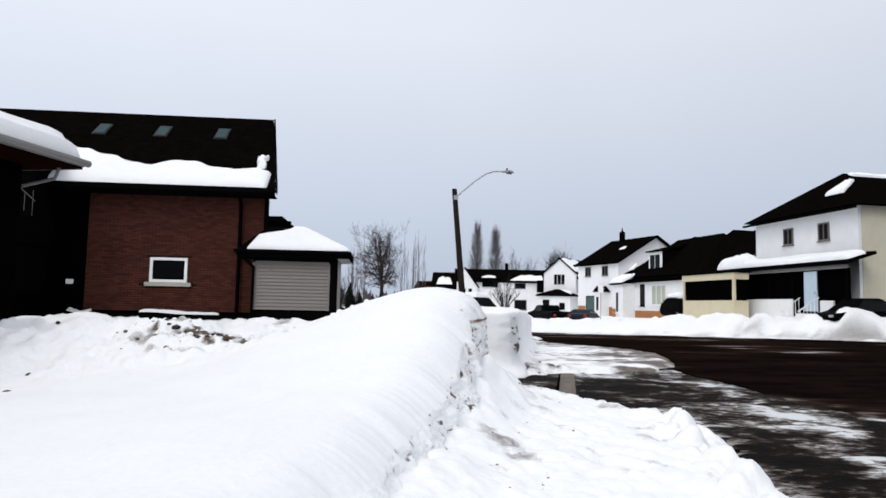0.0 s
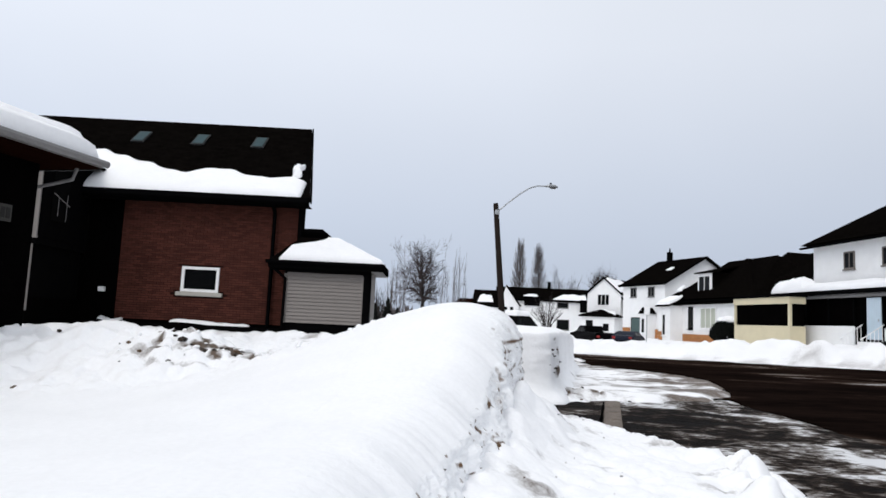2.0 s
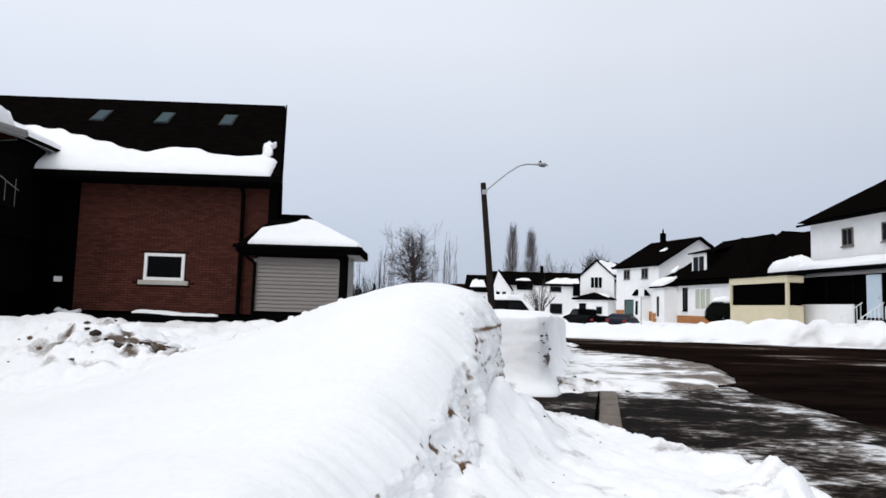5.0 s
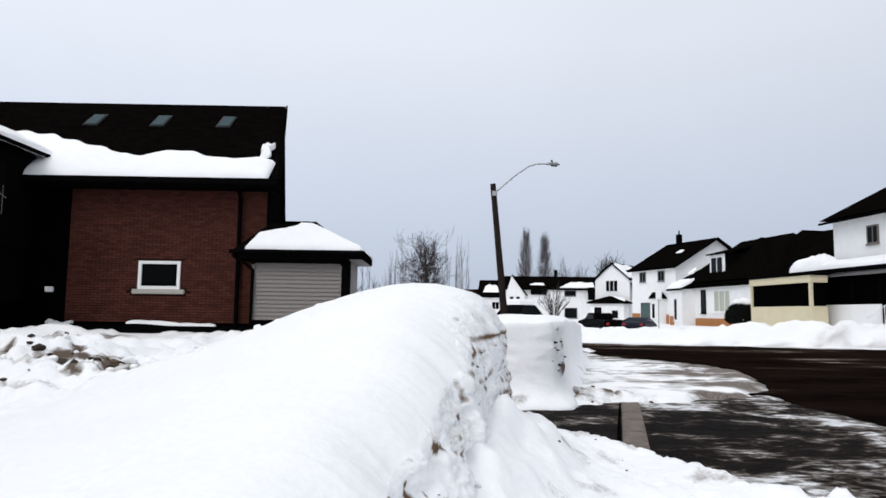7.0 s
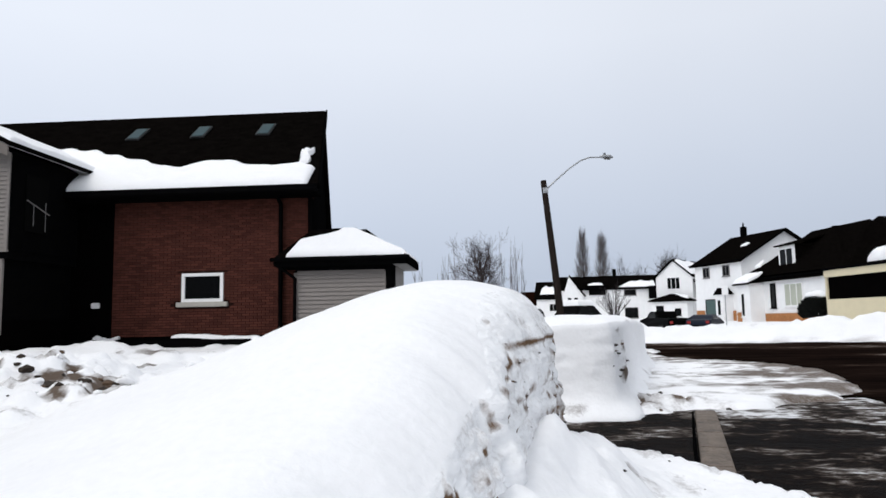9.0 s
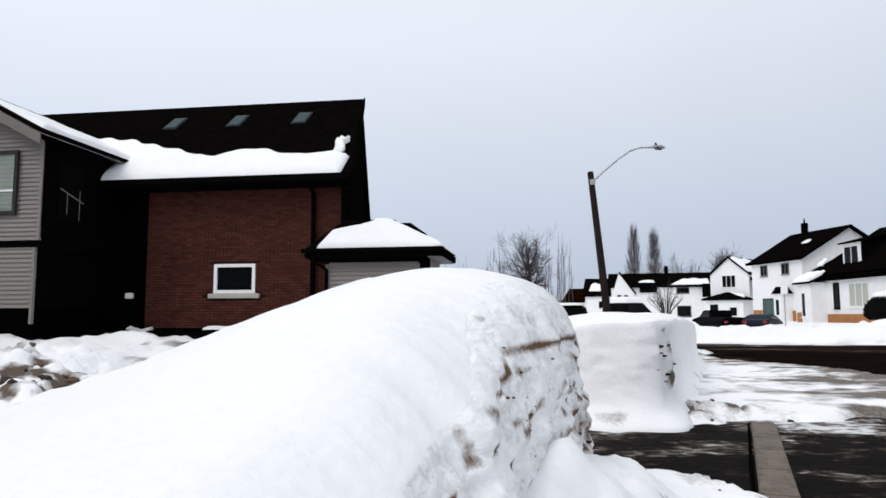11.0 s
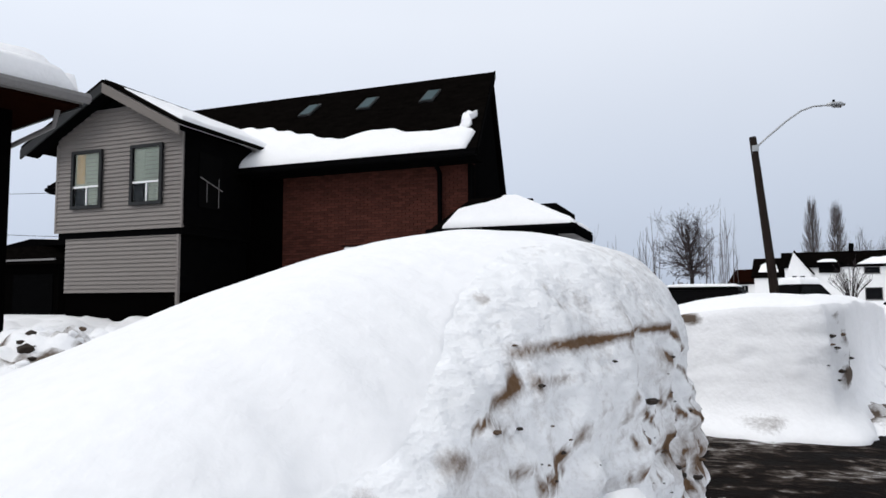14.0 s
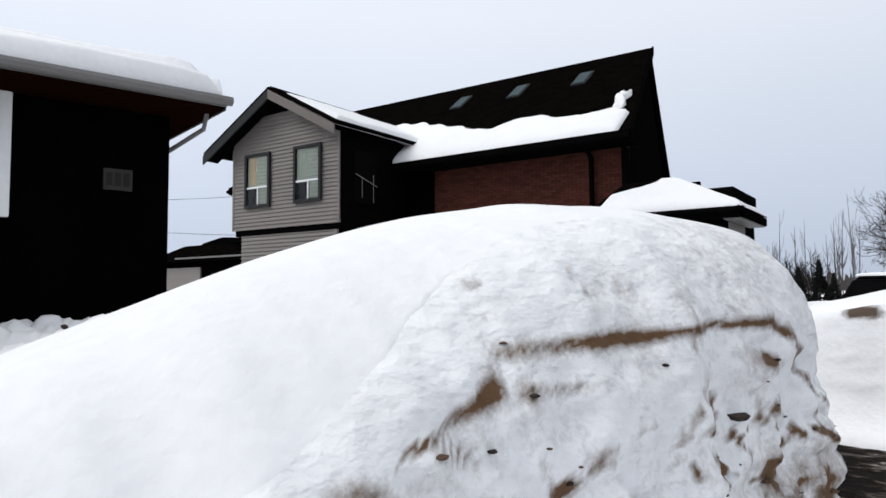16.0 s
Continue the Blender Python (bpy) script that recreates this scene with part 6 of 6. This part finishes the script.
# ---- clods lying in the snow ----
rnd = random.Random(5)
clod_at = [(-2.35, 4.85, 0.13), (-2.1, 4.8, 0.10), (-1.95, 5.0, 0.08), (-2.6, 4.95, 0.06), (-1.9, 4.85, 0.05), (-3.75, 3.5, 0.05), (-4.2, 3.0, 0.06), (-3.3, 2.2, 0.04)]
clod_at += [(-2.4 + rnd.gauss(0, 0.5), 4.9 + rnd.gauss(0, 0.22), rnd.uniform(0.01, 0.045)) for _ in range(60)]
clod_at += [(3.2 + rnd.gauss(0, 0.5), 10.0 + rnd.gauss(0, 0.25), rnd.uniform(0.02, 0.06)) for _ in range(22)]
clod_at += [(float(lip(np.float64(y))) + rnd.uniform(0.3, 1.2), y, rnd.uniform(0.005, 0.016)) for y in [rnd.uniform(-1.5, 5.4) for _ in range(36)]]
for i, (x, y, r) in enumerate(clod_at):
    hh = float(ground_height(np.array([[x]]), np.array([[y]]))[0, 0])
    put_clod(i, x, y, hh - r * 0.15, r, "dirty clod of earth and ice in the snow")


def chunk(x, y, z, size, seed):
    """A loose rounded chunk of snow half sunk in the surface."""
    rnd = random.Random(seed)
    bm = bmesh.new()
    bmesh.ops.create_icosphere(bm, subdivisions=2, radius=size)
    for v in bm.verts:
        n = rough(np.array([v.co.x * 3 + seed]), np.array([v.co.y * 3 + v.co.z * 2]), size * 3, 3, 37)[0]
        v.co = Vector((v.co.x * 1.3, v.co.y, v.co.z * 0.8)) * (1 + 0.8 * float(n))
    solo("snow_chunk", bm, SNOW, "loose white chunk of snow on the bank", "snow", "loose snow chunks", smooth=True, loc=(x, y, z), turn=rnd.uniform(0, 180))


rnd = random.Random(61)
for i, (x, y, size) in enumerate([(-0.40, 4.65, 0.045), (-0.22, 4.6, 0.03), (-0.05, 4.7, 0.028), (-0.68, 4.8, 0.04), (-0.9, 5.0, 0.05), (-0.46, 4.2, 0.035), (0.86, 4.4, 0.02), (-1.8, 5.0, 0.06)] + [(rnd.uniform(-1.6, 0.0), rnd.uniform(4.3, 5.2), rnd.uniform(0.015, 0.035)) for _ in range(16)] + [(rnd.uniform(-3.4, -1.4), rnd.uniform(4.4, 5.4), rnd.uniform(0.012, 0.035)) for _ in range(30)]):
    hh = float(ground_height(np.array([[x]]), np.array([[y]]))[0, 0])
    chunk(x, y, hh + 0.3 * size, size, i)


def stuck(seed, points):
    """Clods pressed into the cut face of a bank, nearest to the given places."""
    X, Y, Z = FACES[seed]
    for i, (x, y, zz, r) in enumerate(points):
        k = np.unravel_index(np.argmin((X - x) ** 2 + (Y - y) ** 2 + (Z - zz) ** 2), X.shape)
        ob = new("stuck_clod", CLODS[i % 6])
        ob.parent = BANKS[seed]
        at = Vector((float(X[k]), float(Y[k]), float(Z[k]))) - BANKS[seed].location
        ob.matrix_local = Matrix.Translation(at) @ Matrix.Rotation(i * 1.7, 4, "Z") @ Matrix.Diagonal((r * 10, r * 10, r * 6, 1))


rnd = random.Random(12)
set_points = [(1.49, 4.18, 1.0, 0.036), (1.41, 3.79, 1.17, 0.013), (1.28, 3.33, 1.30, 0.01), (1.28, 3.39, 1.14, 0.012), (1.52, 4.40, 1.12, 0.014), (1.22, 3.13, 1.05, 0.014), (1.26, 3.28, 1.04, 0.012), (1.31, 3.46, 0.95, 0.012), (1.53, 4.36, 0.78, 0.025), (1.54, 4.42, 0.70, 0.022), (1.56, 4.55, 0.66, 0.03), (1.61, 4.86, 0.66, 0.02), (1.57, 4.66, 0.6, 0.03), (1.58, 4.73, 0.88, 0.014)]
set_points += [(1.3 + 0.3 * (y - 3.3), y, rnd.uniform(0.55, 1.05), rnd.uniform(0.003, 0.008)) for y in [rnd.uniform(3.3, 5.0) for _ in range(50)]]
set_points += [(0.333 + 0.27 * y + 0.15, y, rnd.uniform(0.2, 0.6), rnd.uniform(0.008, 0.02)) for y in [rnd.uniform(0.5, 3.2) for _ in range(16)]]
stuck(60, set_points)
far_points = [(2.88, 9.25, 0.98, 0.06), (2.9, 9.3, 0.86, 0.045), (2.86, 9.2, 0.9, 0.035), (2.92, 9.35, 0.62, 0.05), (2.9, 9.3, 0.55, 0.03), (2.95, 9.5, 1.0, 0.045), (2.97, 9.6, 0.75, 0.04), (2.8, 9.15, 0.7, 0.02), (3.0, 9.8, 0.5, 0.03)]
stuck(90, far_points)

# ---- bricks ----
hpart("foundation", box(BRICK_X0, HX1 - 0.08, WALL_Y - 0.03, WALL_Y + 0.04, 0.2, 1.06), DARK_CLAD_SHADE, brick_wall, "near-black foundation strip")
BL, BH, BJ = 0.205, 0.060, 0.012


def brick_mesh(length):
    return finish("brick", box(0, length, -0.012, 0.05, 0, BH, bevel=0.0), BRICK)


whole, half = brick_mesh(BL), brick_mesh(BL / 2 - BJ / 2)
brick_field, made, row, z = bmesh.new(), 0, 0, 0.92
while z < BRICK_Z1 - BH:
    x = BRICK_X0 + 0.01
    first = row % 2 == 1
    while x < HX1 - 0.08:
        ln = BL / 2 - BJ / 2 if first else BL
        first = False
        if x + ln > HX1 - 0.08:
            ln = HX1 - 0.08 - x
        if z + BH > WZ0 - 0.03 and z < WZ1 + 0.01:
            if x < WX0 - 0.01 < x + ln:
                ln = WX0 - 0.01 - x
            elif WX0 - 0.01 <= x < WX1 + 0.01:
                start = BRICK_X0 + 0.01 + (BL / 2 + BJ / 2 if row % 2 else 0)
                end = start + math.ceil((WX1 + 0.03 - start + BJ) / (BL + BJ)) * (BL + BJ) - BJ
                x, ln = WX1 + 0.01, end - WX1 - 0.01
        sill = x + ln > WX0 - 0.14 and x < WX1 + 0.14 and WZ0 - 0.2 < z < WZ0
        if not sill and ln > 0.03:
            lift = 0.004 * hashed(row * 1.0, x)
            if made < 300 and -8.1 < x < -4.9 and 2.0 < z < 4.0 and ln in (BL, BL / 2 - BJ / 2):
                ob = new("brick", whole if ln == BL else half)
                ob.parent = brick_wall
                ob.matrix_parent_inverse = Matrix.Identity(4)
                ob.location = Vector((x, WALL_Y + 0.004 - lift, z)) + HO
                made += 1
            else:
                box(x, x + ln, WALL_Y - 0.008 - lift, WALL_Y + 0.05, z, z + BH, brick_field)
        x += ln + BJ
    z += BH + BJ
    row += 1
tagged(hpart("brick_infill", brick_field, BRICK, brick_wall), kind="stuff")
